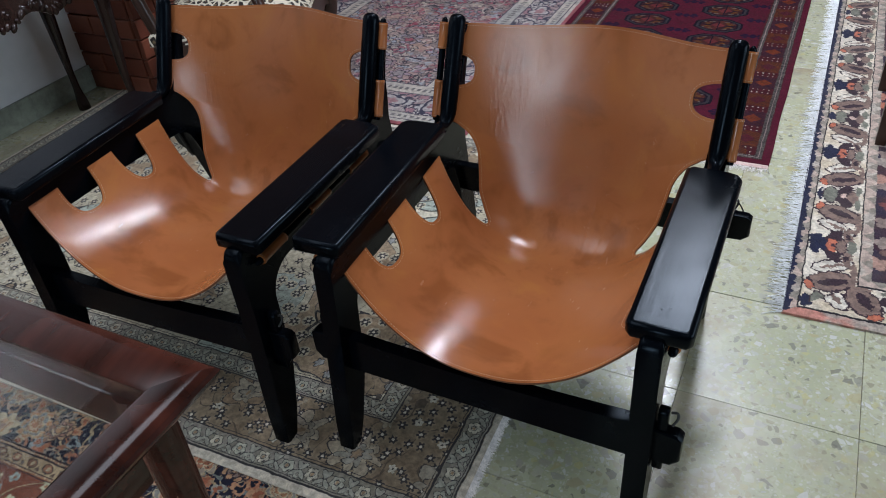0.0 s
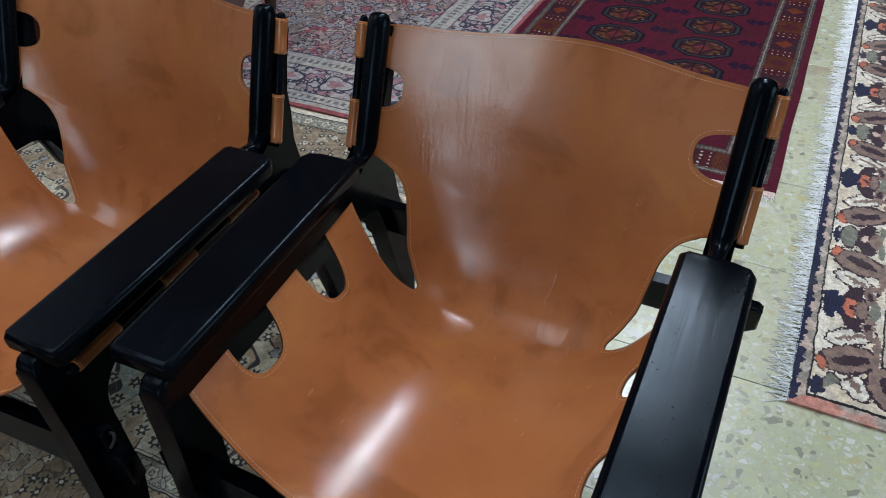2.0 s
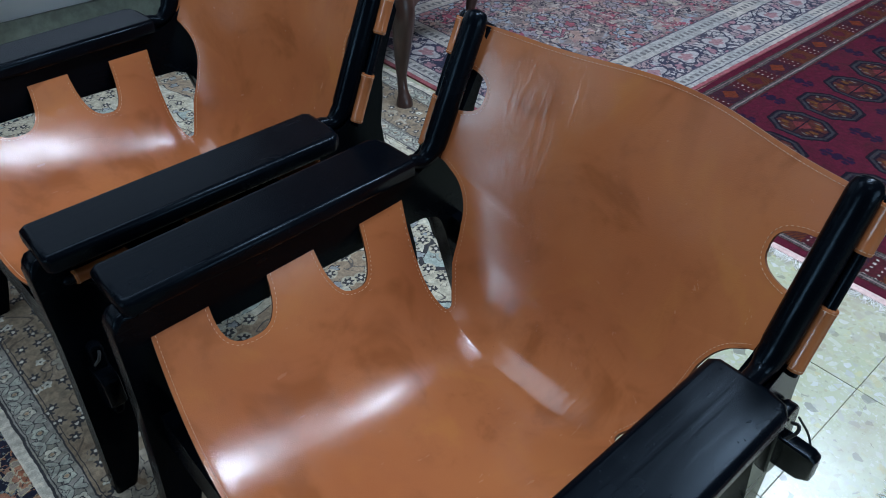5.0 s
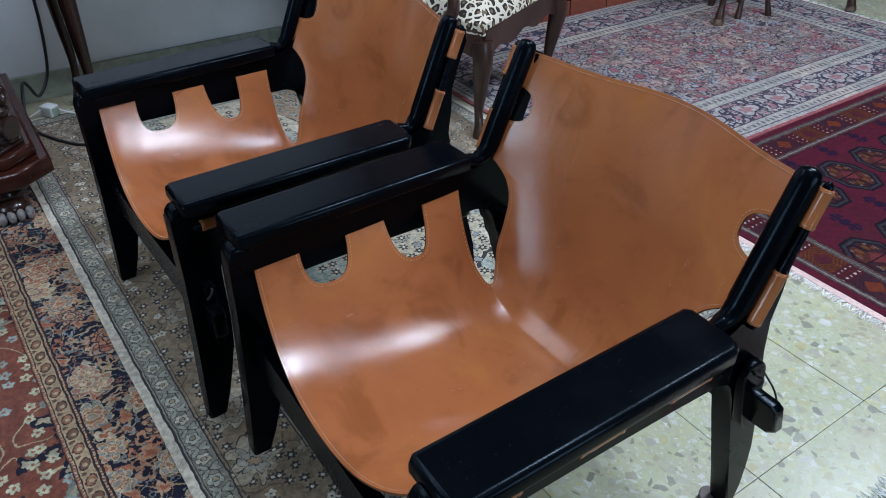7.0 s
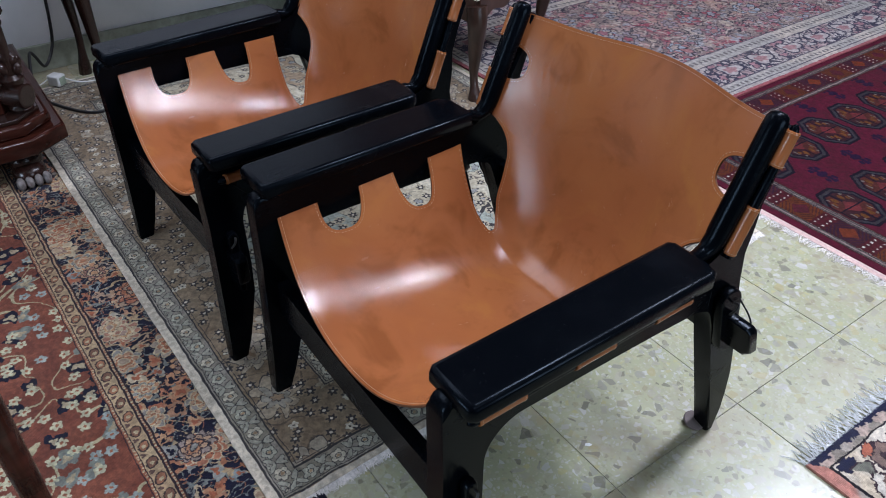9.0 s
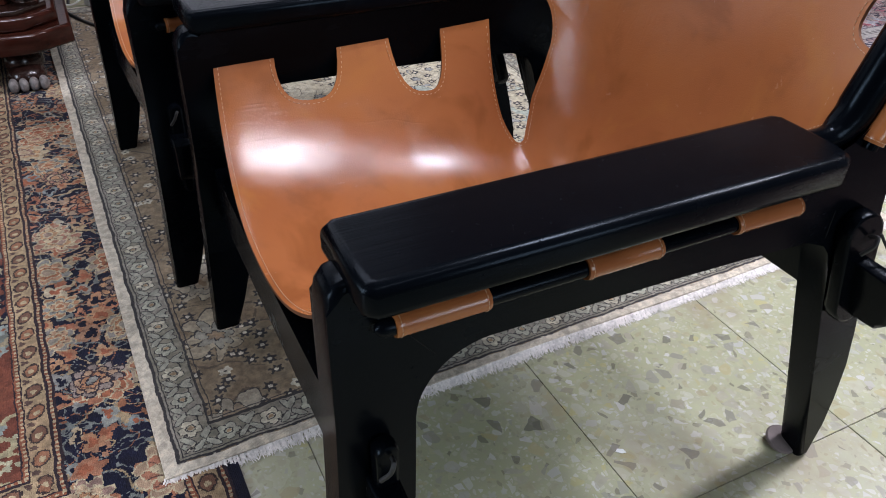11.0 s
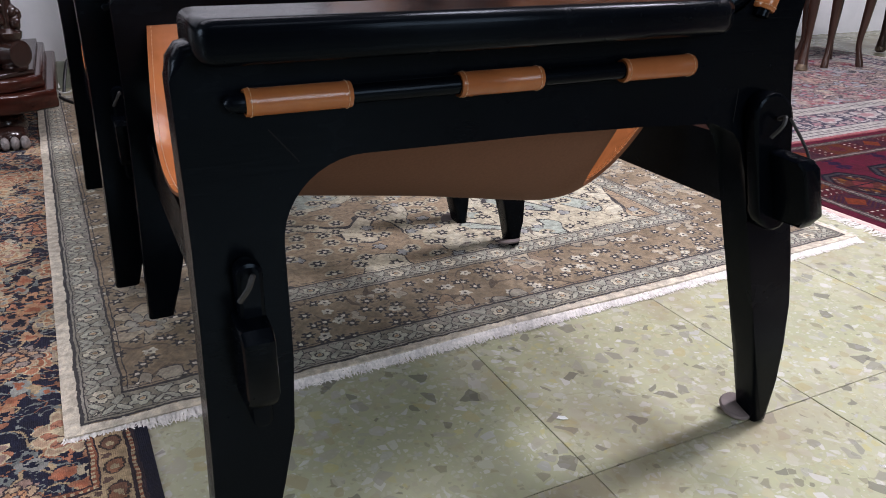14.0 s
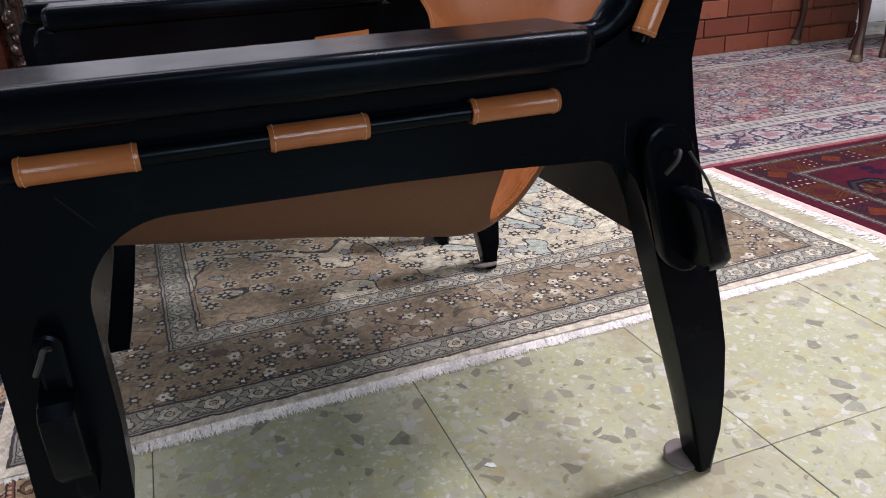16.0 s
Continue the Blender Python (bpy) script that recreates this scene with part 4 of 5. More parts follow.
def cream_pile(hx, hy):
    p = RugPaint("cream_navy_motif_pile", 0.95, spec=0.15).knots(0.0034)
    d, t = p.edges(hx, hy)
    tone = p.noise(9, 3, 0.6)
    navy, salmon, taupe, olive = (0.012, 0.014, 0.040), (0.42, 0.13, 0.075), (0.20, 0.135, 0.11), (0.17, 0.17, 0.135)
    cream = p.mix(tone.step(0.4, 0.65), (0.64, 0.58, 0.48), (0.57, 0.48, 0.35))
    c = p.mix(tone.step(0.3, 0.7), navy, (0.05, 0.015, 0.02))
    r, a, (q, g, b) = p.blooms(13, 0.8)
    c = p.mix((r < 0.03 * (0.6 + 0.4 * (a * 2.0).cos().abs())), c, p.ramp(q, [(0.0, salmon), (0.4, (0.30, 0.26, 0.22)), (0.7, (0.13, 0.03, 0.03)), (1.0, olive)]))
    main = d.between(0.032, 0.156)
    c = p.mix(main, c, cream)
    # tulips, fans and hooked leaves, with the ragged edges of coarse knots
    step = 0.50
    wob = (p.noise(60, 2, 0.7, vec=p.flat) - 0.5) * 0.026
    wob2 = (p.noise(55, 2, 0.7, vec=p.vec(p.y + 3.0, p.x, 0.0)) - 0.5) * 0.022
    u, v = (t + wob - 0.124).mod(step) - step / 2, d - 0.094 + wob2
    plum, white = (0.034, 0.018, 0.026), (0.62, 0.57, 0.48)
    fan = u.abs()
    pale, leaf, bud = fan - 0.088, fan - 0.152, (fan - 0.25).abs()
    for along, cx, cy, rx, ry, turn, col in (
        (pale, 0.0, 0.002, 0.026, 0.056, 0.55, plum), (pale, 0.0, 0.002, 0.021, 0.051, 0.55, white), (pale, 0.0, 0.006, 0.006, 0.038, 0.55, taupe),
        (leaf, 0.004, 0.002, 0.040, 0.060, 0.45, plum), (leaf, 0.004, 0.002, 0.034, 0.054, 0.45, taupe), (leaf, 0.006, 0.008, 0.013, 0.036, 0.45, plum),
        (leaf, 0.030, -0.046, 0.022, 0.012, 0.3, plum), (leaf, 0.030, -0.046, 0.018, 0.009, 0.3, salmon), (leaf, -0.030, 0.053, 0.050, 0.008, 0.0, taupe), (leaf, -0.074, 0.040, 0.010, 0.016, 0.0, taupe),
        (fan, 0.0, -0.044, 0.048, 0.016, 0.0, navy), (fan, 0.0, -0.026, 0.030, 0.018, 0.0, navy), (fan, 0.046, 0.000, 0.032, 0.015, 0.5, plum), (fan, 0.0, -0.004, 0.030, 0.013, 0.0, salmon), (fan, 0.0, -0.002, 0.008, 0.005, 0.0, plum),
        (fan, 0.0, 0.018, 0.042, 0.014, 0.0, plum), (fan, 0.0, 0.018, 0.032, 0.011, 0.0, taupe), (fan, 0.046, 0.034, 0.030, 0.012, -0.2, taupe), (fan, 0.050, 0.032, 0.016, 0.006, -0.2, plum), (fan, 0.0, 0.042, 0.030, 0.011, 0.0, olive),
        (bud, 0.0, -0.050, 0.030, 0.010, 0.0, navy), (bud, 0.0, -0.022, 0.046, 0.021, 0.0, plum), (bud, 0.0, -0.022, 0.041, 0.018, 0.0, olive), (bud, 0.028, 0.014, 0.034, 0.018, 0.4, plum), (bud, 0.0, 0.010, 0.014, 0.008, 0.0, (0.55, 0.40, 0.33)), (bud, 0.0, 0.034, 0.030, 0.014, 0.0, taupe), (bud, 0.036, 0.048, 0.026, 0.009, 0.0, olive)):
        c = p.mix(main * p.blob(along, v, cx, cy, rx, ry, turn), c, col)
    # toothed guards on both sides
    for lo, hi in ((0.004, 0.030), (0.160, 0.186)):
        band, w = d.between(lo, hi), hi - lo
        tooth = (((t + wob * 0.5) / 0.062).fract() * math.pi).sin()
        c = p.mix(band, c, p.mix(tone.step(0.5, 0.6), (0.44, 0.34, 0.28), (0.42, 0.37, 0.31)))
        c = p.mix(band * ((d - lo) / w > tooth), c, (0.25, 0.22, 0.18))
    for e in (0.031, 0.157):
        c = p.mix((d - e).abs() < 0.0028, c, (0.012, 0.010, 0.014))
    side = (hx - p.x.abs()) < (hy - p.y.abs())
    rim = p.noise(42, 2, 0.6, 0.4, vec=p.flat)
    c = p.mix((d < 0.020) * side * (rim * 0.040 - 0.005 > d), c, navy)
    c = p.mix((d < 0.026) * (1.0 - side), c, p.mix(tone.step(0.45, 0.6), (0.50, 0.22, 0.17), (0.35, 0.30, 0.25)))
    return p.done(c, 0.25)


def sheet(hx, hy, z0, z1, seed, lift=0.0012):
    """A limp slab with a slightly uneven outline and top."""
    bm = bmesh.new()
    nx, ny = max(8, int(hx * 2 / 0.03)), max(8, int(hy * 2 / 0.03))
    top = []
    for i in range(nx + 1):
        row = []
        for j in range(ny + 1):
            x, y = hx * (2 * i / nx - 1), hy * (2 * j / ny - 1)
            rim = i in (0, nx) or j in (0, ny)
            ex = 0.0035 * noise.noise(Vector((x * 4, y * 4, seed))) if rim else 0.0
            z = z1 + lift * noise.noise(Vector((x * 5, y * 5, seed + 9))) - (0.0015 if rim else 0)
            row.append(bm.verts.new((x + (ex if i in (0, nx) else 0), y + (ex if j in (0, ny) else 0), z)))
        top.append(row)
    for i in range(nx):
        for j in range(ny):
            bm.faces.new((top[i][j], top[i + 1][j], top[i + 1][j + 1], top[i][j + 1]))
    ring = [top[i][0] for i in range(nx)] + [top[nx][j] for j in range(ny)] + [top[i][ny] for i in range(nx, 0, -1)] + [top[0][j] for j in range(ny, 0, -1)]
    low = [bm.verts.new((v.co.x, v.co.y, z0)) for v in ring]
    for i in range(len(ring)):
        k = (i + 1) % len(ring)
        bm.faces.new((ring[k], ring[i], low[i], low[k]))
    bm.faces.new(low[::-1])
    return bm


def fringe(a, b, out, z, length, gap, seed, thick=0.0011, wild=0.35, floor=0.0015):
    """Knotted warp ends from a to b, lying outwards."""
    rng = random.Random(seed)
    bm = bmesh.new()
    a, b, out = Vector(a), Vector(b), Vector(out)
    way = (b - a).normalized()
    n = int((b - a).length / gap)
    for i in range(n):
        p = a.lerp(b, (i + rng.random()) / n)
        size = length * rng.uniform(0.55, 1.15)
        turn, curl = rng.gauss(0, wild), rng.gauss(0, wild * 1.2)
        pts, q, h = [], p.copy(), z
        for k in range(4):
            pts.append((q.x, q.y, max(floor, h + rng.uniform(-0.0008, 0.0012))))
            ang = turn + curl * k / 3
            q = q + (out * math.cos(ang) + way * math.sin(ang)) * size / 3
            h = h - (z - floor) * 0.45
        tube(pts, [thick, thick, thick * 0.9, thick * 0.5], 3, bm, False)
    return bm


FRINGE = plain("pale_wool_fringe", (0.74, 0.70, 0.66), 0.95, scale=200, vary=0.15)
FRINGE_WHITE = plain("white_cotton_fringe", (0.84, 0.86, 0.86), 0.95, scale=200, vary=0.12)


def rug(name, x0, x1, y0, y1, z0, z1, maker, label, turn=0.0, pivot=None, seed=1):
    cx, cy, hx, hy = (x0 + x1) / 2, (y0 + y1) / 2, (x1 - x0) / 2, (y1 - y0) / 2
    m = pose(cx, cy, 0)
    if turn:
        m = pose(*pivot, 0) @ pose(0, 0, 0, 0, 0, turn) @ pose(-pivot[0], -pivot[1], 0) @ m
    ob = thing(name, m, label, "rug")
    part("rug_body", sheet(hx, hy, z0, z1, seed), maker(hx, hy), ob, angle=60)
    return ob, hx, hy


beige, hx, hy = rug("beige_rug", -2.15, -0.0325, -0.442, 1.003, 0.0055, 0.0115, beige_pile, "beige floral wool rug with grey border bands and cream edges", 1.4, (-0.0325, 0.1), seed=2)
f = part("fringe", fringe((hx - 0.002, -hy, 0), (hx - 0.002, hy, 0), (1, 0, 0), 0.008, 0.018, 0.0006, 3, 0.0010, 0.5), FRINGE, beige, "short pale wool fringe")
tagged(f, kind="stuff")
navy, hx, hy = rug("navy_rug", -2.3, 0.145, -2.5, -0.348, 0.0, 0.005, navy_pile, "rust and navy floral rug tucked under the beige rug", 1.8, (0.05, -0.348), seed=3)
pink, hx, hy = rug("rose_rug", -1.97, -0.618, 1.000, 3.2, 0.0, 0.008, pink_pile, "faded rose and lilac floral rug with a pale border", seed=4)
f = part("fringe", fringe((-hx, hy - 0.002, 0), (hx, hy - 0.002, 0), (0, 1, 0), 0.006, 0.05, 0.004, 5, 0.0014), FRINGE_WHITE, pink, "white fringe")
tagged(f, kind="stuff")
red, hx, hy = rug("crimson_rug", -0.615, 0.357, 1.105, 3.0, 0.0, 0.007, lambda a, b: red_pile(a, b, 1.500 - (1.105 + 3.0) / 2), "crimson Turkmen rug with rows of dark octagons", seed=5)
part("end_band", box(-hx, hx, -hy - 0.022, -hy - 0.001, 0.0, 0.0055, 0.0015), plain("pink_flatweave", (0.50, 0.36, 0.32), 0.95, scale=150), red, "pale pink flat-woven end band")
f = part("fringe", fringe((-hx, -hy - 0.02, 0), (hx, -hy - 0.02, 0), (0, -1, 0), 0.004, 0.03, 0.002, 6, 0.0009, 0.5), FRINGE, red, "short pale fringe")
tagged(f, kind="stuff")
cream, hx, hy = rug("cream_rug", 0.467, 1.75, 0.43, 3.3, 0.0, 0.008, cream_pile, "cream rug with navy and salmon tulip border and white fringe", seed=6)
f = part("fringe", fringe((-hx + 0.002, -hy, 0), (-hx + 0.002, hy, 0), (-1, 0, 0), 0.006, 0.047, 0.0024, 7, 0.0012, 0.48), FRINGE_WHITE, cream, "long white cotton fringe")
tagged(f, kind="stuff")


# ---- furniture round the chairs ----
def cabriole(h, out, r0=0.028, r1=0.013, foot=0.022, knee=0.03):
    """A curved leg from the floor up; out is the way its knee bulges."""
    ox, oy = out
    pts = smooth_line([(ox * 0.020, oy * 0.020, 0.0), (ox * 0.016, oy * 0.016, 0.02), (-ox * 0.004, -oy * 0.004, 0.10 * h / 0.4), (ox * knee * 0.25, oy * knee * 0.25, 0.5 * h), (ox * knee, oy * knee, 0.82 * h), (ox * knee * 0.55, oy * knee * 0.55, h)], 5)
    zs = [p[2] / h for p in pts]
    radii = [float(np.interp(z, (0, 0.05, 0.13, 0.25, 0.5, 0.82, 1.0), (foot, foot * 0.95, r1 * 1.05, r1, (r0 + r1) / 2, r0, r0 * 1.05))) for z in zs]
    return tube(pts, radii, 12)


def leopard():
    p = Paint("leopard_print_plush", 0.8, spec=0.2)
    warp = p.noise(30, 2)
    x, y, z = p.xyz()
    v = p.vec(x + warp * 0.012, y * 1.3 + warp * 0.01, z)
    e, f = p.cells(34, v, "DISTANCE_TO_EDGE"), p.cells(34, v)
    d = Val(p.tree, e.outputs["Distance"])
    far = Val(p.tree, f.outputs["Distance"])
    c = p.mix(d > 0.13, (0.52, 0.47, 0.37), (0.022, 0.018, 0.016))
    c = p.mix((far < 0.25), c, (0.13, 0.095, 0.055))
    return p.colour(c).bump(p.noise(400, 2), 0.4, 0.001).mat


LEOPARD = leopard()
BROWN_CLOTH = plain("brown_upholstery", (0.05, 0.03, 0.02), 0.85, scale=90, vary=0.2)
BRASS = plain("worn_gilt", (0.10, 0.07, 0.045), 0.45, 0.3, scale=60, vary=0.35)


def cushion(hx, hy, z0, z1, puff=0.03):
    bm = bmesh.new()
    n, rows = 14, []
    for i in range(n + 1):
        row = []
        for j in range(n + 1):
            u, v = 2 * i / n - 1, 2 * j / n - 1
            f = (1 - u**4) * (1 - v**4)
            row.append(bm.verts.new((hx * u, hy * v, z1 + puff * f - 0.02 * (1 - min(1, f * 3)))))
        rows.append(row)
    for i in range(n):
        for j in range(n):
            bm.faces.new((rows[i][j], rows[i + 1][j], rows[i + 1][j + 1], rows[i][j + 1]))
    ring = [rows[i][0] for i in range(n)] + [rows[n][j] for j in range(n)] + [rows[i][n] for i in range(n, 0, -1)] + [rows[0][j] for j in range(n, 0, -1)]
    low = [bm.verts.new((v.co.x * 1.01, v.co.y * 1.01, z0)) for v in ring]
    for i in range(len(ring)):
        k = (i + 1) % len(ring)
        bm.faces.new((ring[k], ring[i], low[i], low[k]))
    bm.faces.new(low[::-1])
    return bm


def scallop_rail(length, z0, z1, depth, dip, waves=3):
    """A seat rail or apron with a carved, wavy lower edge; along x, middle at 0."""
    xs = np.linspace(-length / 2, length / 2, 41)
    low = [(x, z0 + dip * (0.5 - 0.5 * math.cos(2 * math.pi * waves * (x / length + 0.5))) * 0.6 + dip * (2 * x / length) ** 2 * -0.4) for x in xs]
    return prism([*low, (length / 2, z1), (-length / 2, z1)], lambda a, b, h: Vector((a, h, b)), (-depth / 2, depth / 2), 0.004, 2)


# carved armchair with leopard seat; its front legs stand on the rose rug's edge
def leopard_armchair():
    w, d, h = 0.60, 0.52, 0.335
    turn = math.degrees(math.atan2(1.405 - 0.850, -1.385 + 1.130))
    ch = thing("carved_armchair", pose(-1.2575, 1.1275, 0.008, 0, 0, turn) @ pose(0, d / 2, 0), "carved walnut armchair with a leopard print seat", "armchair")
    for sx in (-1, 1):
        part("leg", cabriole(h, (sx * 0.7, -0.7), 0.034, 0.015, 0.026, 0.022), WALNUT, ch, at=pose(sx * (w / 2 - 0.02), -d / 2 + 0.02, 0))
        part("leg", cabriole(h, (sx * 0.5, 0.6), 0.028, 0.016, 0.020, 0.008), WALNUT, ch, at=pose(sx * (w / 2 - 0.05), d / 2 - 0.03, 0))
        part("side_rail", scallop_rail(d - 0.02, h - 0.05, h + 0.035, 0.035, 0.03, 2), WALNUT, ch, at=pose(sx * (w / 2 - 0.02), 0, 0, 0, 0, 90))
        arm = smooth_line([(sx * (w / 2 - 0.03), -0.10, h + 0.03), (sx * (w / 2 + 0.005), -0.15, h + 0.10), (sx * (w / 2 - 0.01), -0.11, h + 0.20), (sx * (w / 2), 0.0, h + 0.245), (sx * (w / 2 - 0.02), d / 2 - 0.02, h + 0.30)], 6)
        part("arm", tube(arm, [0.024 - 0.006 * math.sin(i / len(arm) * 3) for i in range(len(arm))], 10), WALNUT, ch)
        post = smooth_line([(sx * (w / 2 - 0.05), d / 2 - 0.03, h), (sx * (w / 2 - 0.05), d / 2 + 0.03, h + 0.25), (sx * (w / 2 - 0.06), d / 2 + 0.11, h + 0.60)], 6)
        part("back_post", tube(post, 0.020, 10), WALNUT, ch)
    part("front_rail", scallop_rail(w - 0.03, h - 0.055, h + 0.035, 0.04, 0.035, 3), WALNUT, ch, at=pose(0, -d / 2 + 0.02, 0))
    part("seat", cushion(w / 2 - 0.005, d / 2 - 0.005, h + 0.02, h + 0.075, 0.05), LEOPARD, ch, "rounded leopard print seat cushion")
    part("back_panel", box(-w / 2 + 0.07, w / 2 - 0.07, -0.025, 0.025, -0.2, 0.2, 0.02), BROWN_CLOTH, ch, "dark brown back pad", at=pose(0, d / 2 + 0.06, h + 0.36, -11))
    part("crest_rail", tube(smooth_line([(-w / 2 + 0.06, d / 2 + 0.11, h + 0.6), (-0.1, d / 2 + 0.115, h + 0.64), (0, d / 2 + 0.115, h + 0.66), (0.1, d / 2 + 0.115, h + 0.64), (w / 2 - 0.06, d / 2 + 0.11, h + 0.6)], 5), 0.022, 10), WALNUT, ch)


leopard_armchair()


# low carved console against the white wall
def carved_console():
    x0, x1, y0, y1, h = -2.20, -1.89, -0.20, 0.735, 0.70
    cx, cy, w, d = (x0 + x1) / 2, (y0 + y1) / 2, y1 - y0, x1 - x0
    con = thing("carved_console", pose(cx, cy, 0), "dark carved wood console with slender legs by the white wall", "console table")
    part("top", box(-d / 2 - 0.05, d / 2 + 0.03, -w / 2 - 0.04, w / 2 + 0.04, h, h + 0.028, 0.008, 3), CARVED, con)
    for sx in (-1, 1):
        for sy in (-1, 1):
            part("leg", cabriole(h - 0.06, (sx * 0.5, sy * 0.5), 0.030, 0.013, 0.024, 0.012), CARVED, con, at=pose(sx * d / 2, sy * w / 2, 0))
        part("apron", scallop_rail(w, h - 0.20, h, 0.03, 0.06, 5), CARVED, con, "scalloped carved apron", at=pose(sx * d / 2, 0, 0, 0, 0, 90))
    for sy in (-1, 1):
        part("apron", scallop_rail(d, h - 0.16, h, 0.03, 0.05, 2), CARVED, con, "scalloped carved apron", at=pose(0, sy * w / 2, 0))
    # a string of carved scrolls under the front apron
    for k in range(9):
        y = -w / 2 + (k + 0.5) * w / 9
        ring = [(0.012 * math.cos(a) * (1 - i / 30), 0.02 * math.sin(a) * (1 - i / 30)) for i, a in enumerate(np.linspace(0, 3.5 * math.pi, 22))]
        part("scroll", tube([(d / 2 + 0.016, y + a, h - 0.15 + b) for b, a in ring], 0.006, 6), CARVED, con)
    rng = random.Random(11)
    for k in range(46):
        y = -w / 2 + (k + 0.5) * w / 46
        drop = 0.03 * math.cos(2 * math.pi * 5 * (y / w + 0.5))
        leaf = bmesh.new()
        size = rng.uniform(0.7, 1.25)
        bmesh.ops.create_icosphere(leaf, subdivisions=2, radius=1, matrix=Matrix.LocRotScale((d / 2 + 0.015, y, h - 0.175 - drop * 0.6 + rng.uniform(-0.008, 0.008)), Euler((rng.uniform(-0.9, 0.9), rng.uniform(-0.4, 0.4), rng.uniform(-0.4, 0.4))), (0.010, 0.011 * size, 0.019 * size)))
        part("carved_leaf", leaf, CARVED, con)


carved_console()


# mahogany table with a glass panel
def clear_glass():
    p = Paint("clear_table_glass", 0.02, spec=0.3)
    p.bsdf.inputs["Transmission Weight"].default_value = 1.0
    p.bsdf.inputs["IOR"].default_value = 1.45
    return p.colour((0.93, 0.97, 0.95)).mat


GLASS = clear_glass()


def glass_table():
    x0, x1, y0, y1, z = -1.05, -0.055, -1.75, -0.731, 0.748
    cx, cy, hx, hy = (x0 + x1) / 2, (y0 + y1) / 2, (x1 - x0) / 2, (y1 - y0) / 2
    t = thing("glass_table", pose(cx, cy, 0), "polished red mahogany table with a clear glass panel top", "table")
    wide = 0.052
    prof = [(0.020, -0.034), (0.009, -0.021), (0.002, -0.011), (0.0, -0.006), (0.003, -0.002), (0.010, 0.0), (0.018, 0.0005), (wide - 0.006, -0.003), (wide, -0.006), (wide, -0.034)]
    for k in range(4):
        a, b = (hx, hy) if k % 2 == 0 else (hy, hx)
        bm = bmesh.new()
        rows = []
        for s in (-1, 1):
            rows.append([bm.verts.new((s * (a - q), b - q, z + r)) for q, r in prof])
        n = len(prof)
        for i in range(n):
            bm.faces.new((rows[0][i], rows[0][(i + 1) % n], rows[1][(i + 1) % n], rows[1][i]))
        for row in rows:
            bm.faces.new(row)
        part("frame_rail", bm, MAHOGANY, t, at=pose(0, 0, 0, 0, 0, 90 * k), angle=35)
    pane = part("glass_panel", box(-hx + wide - 0.004, hx - wide + 0.004, -hy + wide - 0.004, hy - wide + 0.004, z - 0.016, z - 0.008), GLASS, t, "clear glass panel", smooth=False)
    pane.visible_shadow = False
    for sx in (-1, 1):
        for sy in (-1, 1):
            x, y = sx * (hx - 0.09), sy * (hy - 0.035)
            part("leg", tube([(x, y, 0.005), (x, y, 0.03), (x + sx * -0.004, y, 0.4), (x, y, z - 0.034)], [0.016, 0.017, 0.022, 0.025], 14), MAHOGANY, t)
    for k in range(4):
        a, b = (hx, hy) if k % 2 == 0 else (hy, hx)
        part("apron", box(-a + 0.09, a - 0.09, b - 0.055, b - 0.035, z - 0.09, z - 0.034, 0.003), MAHOGANY, t, at=pose(0, 0, 0, 0, 0, 90 * k))


glass_table()


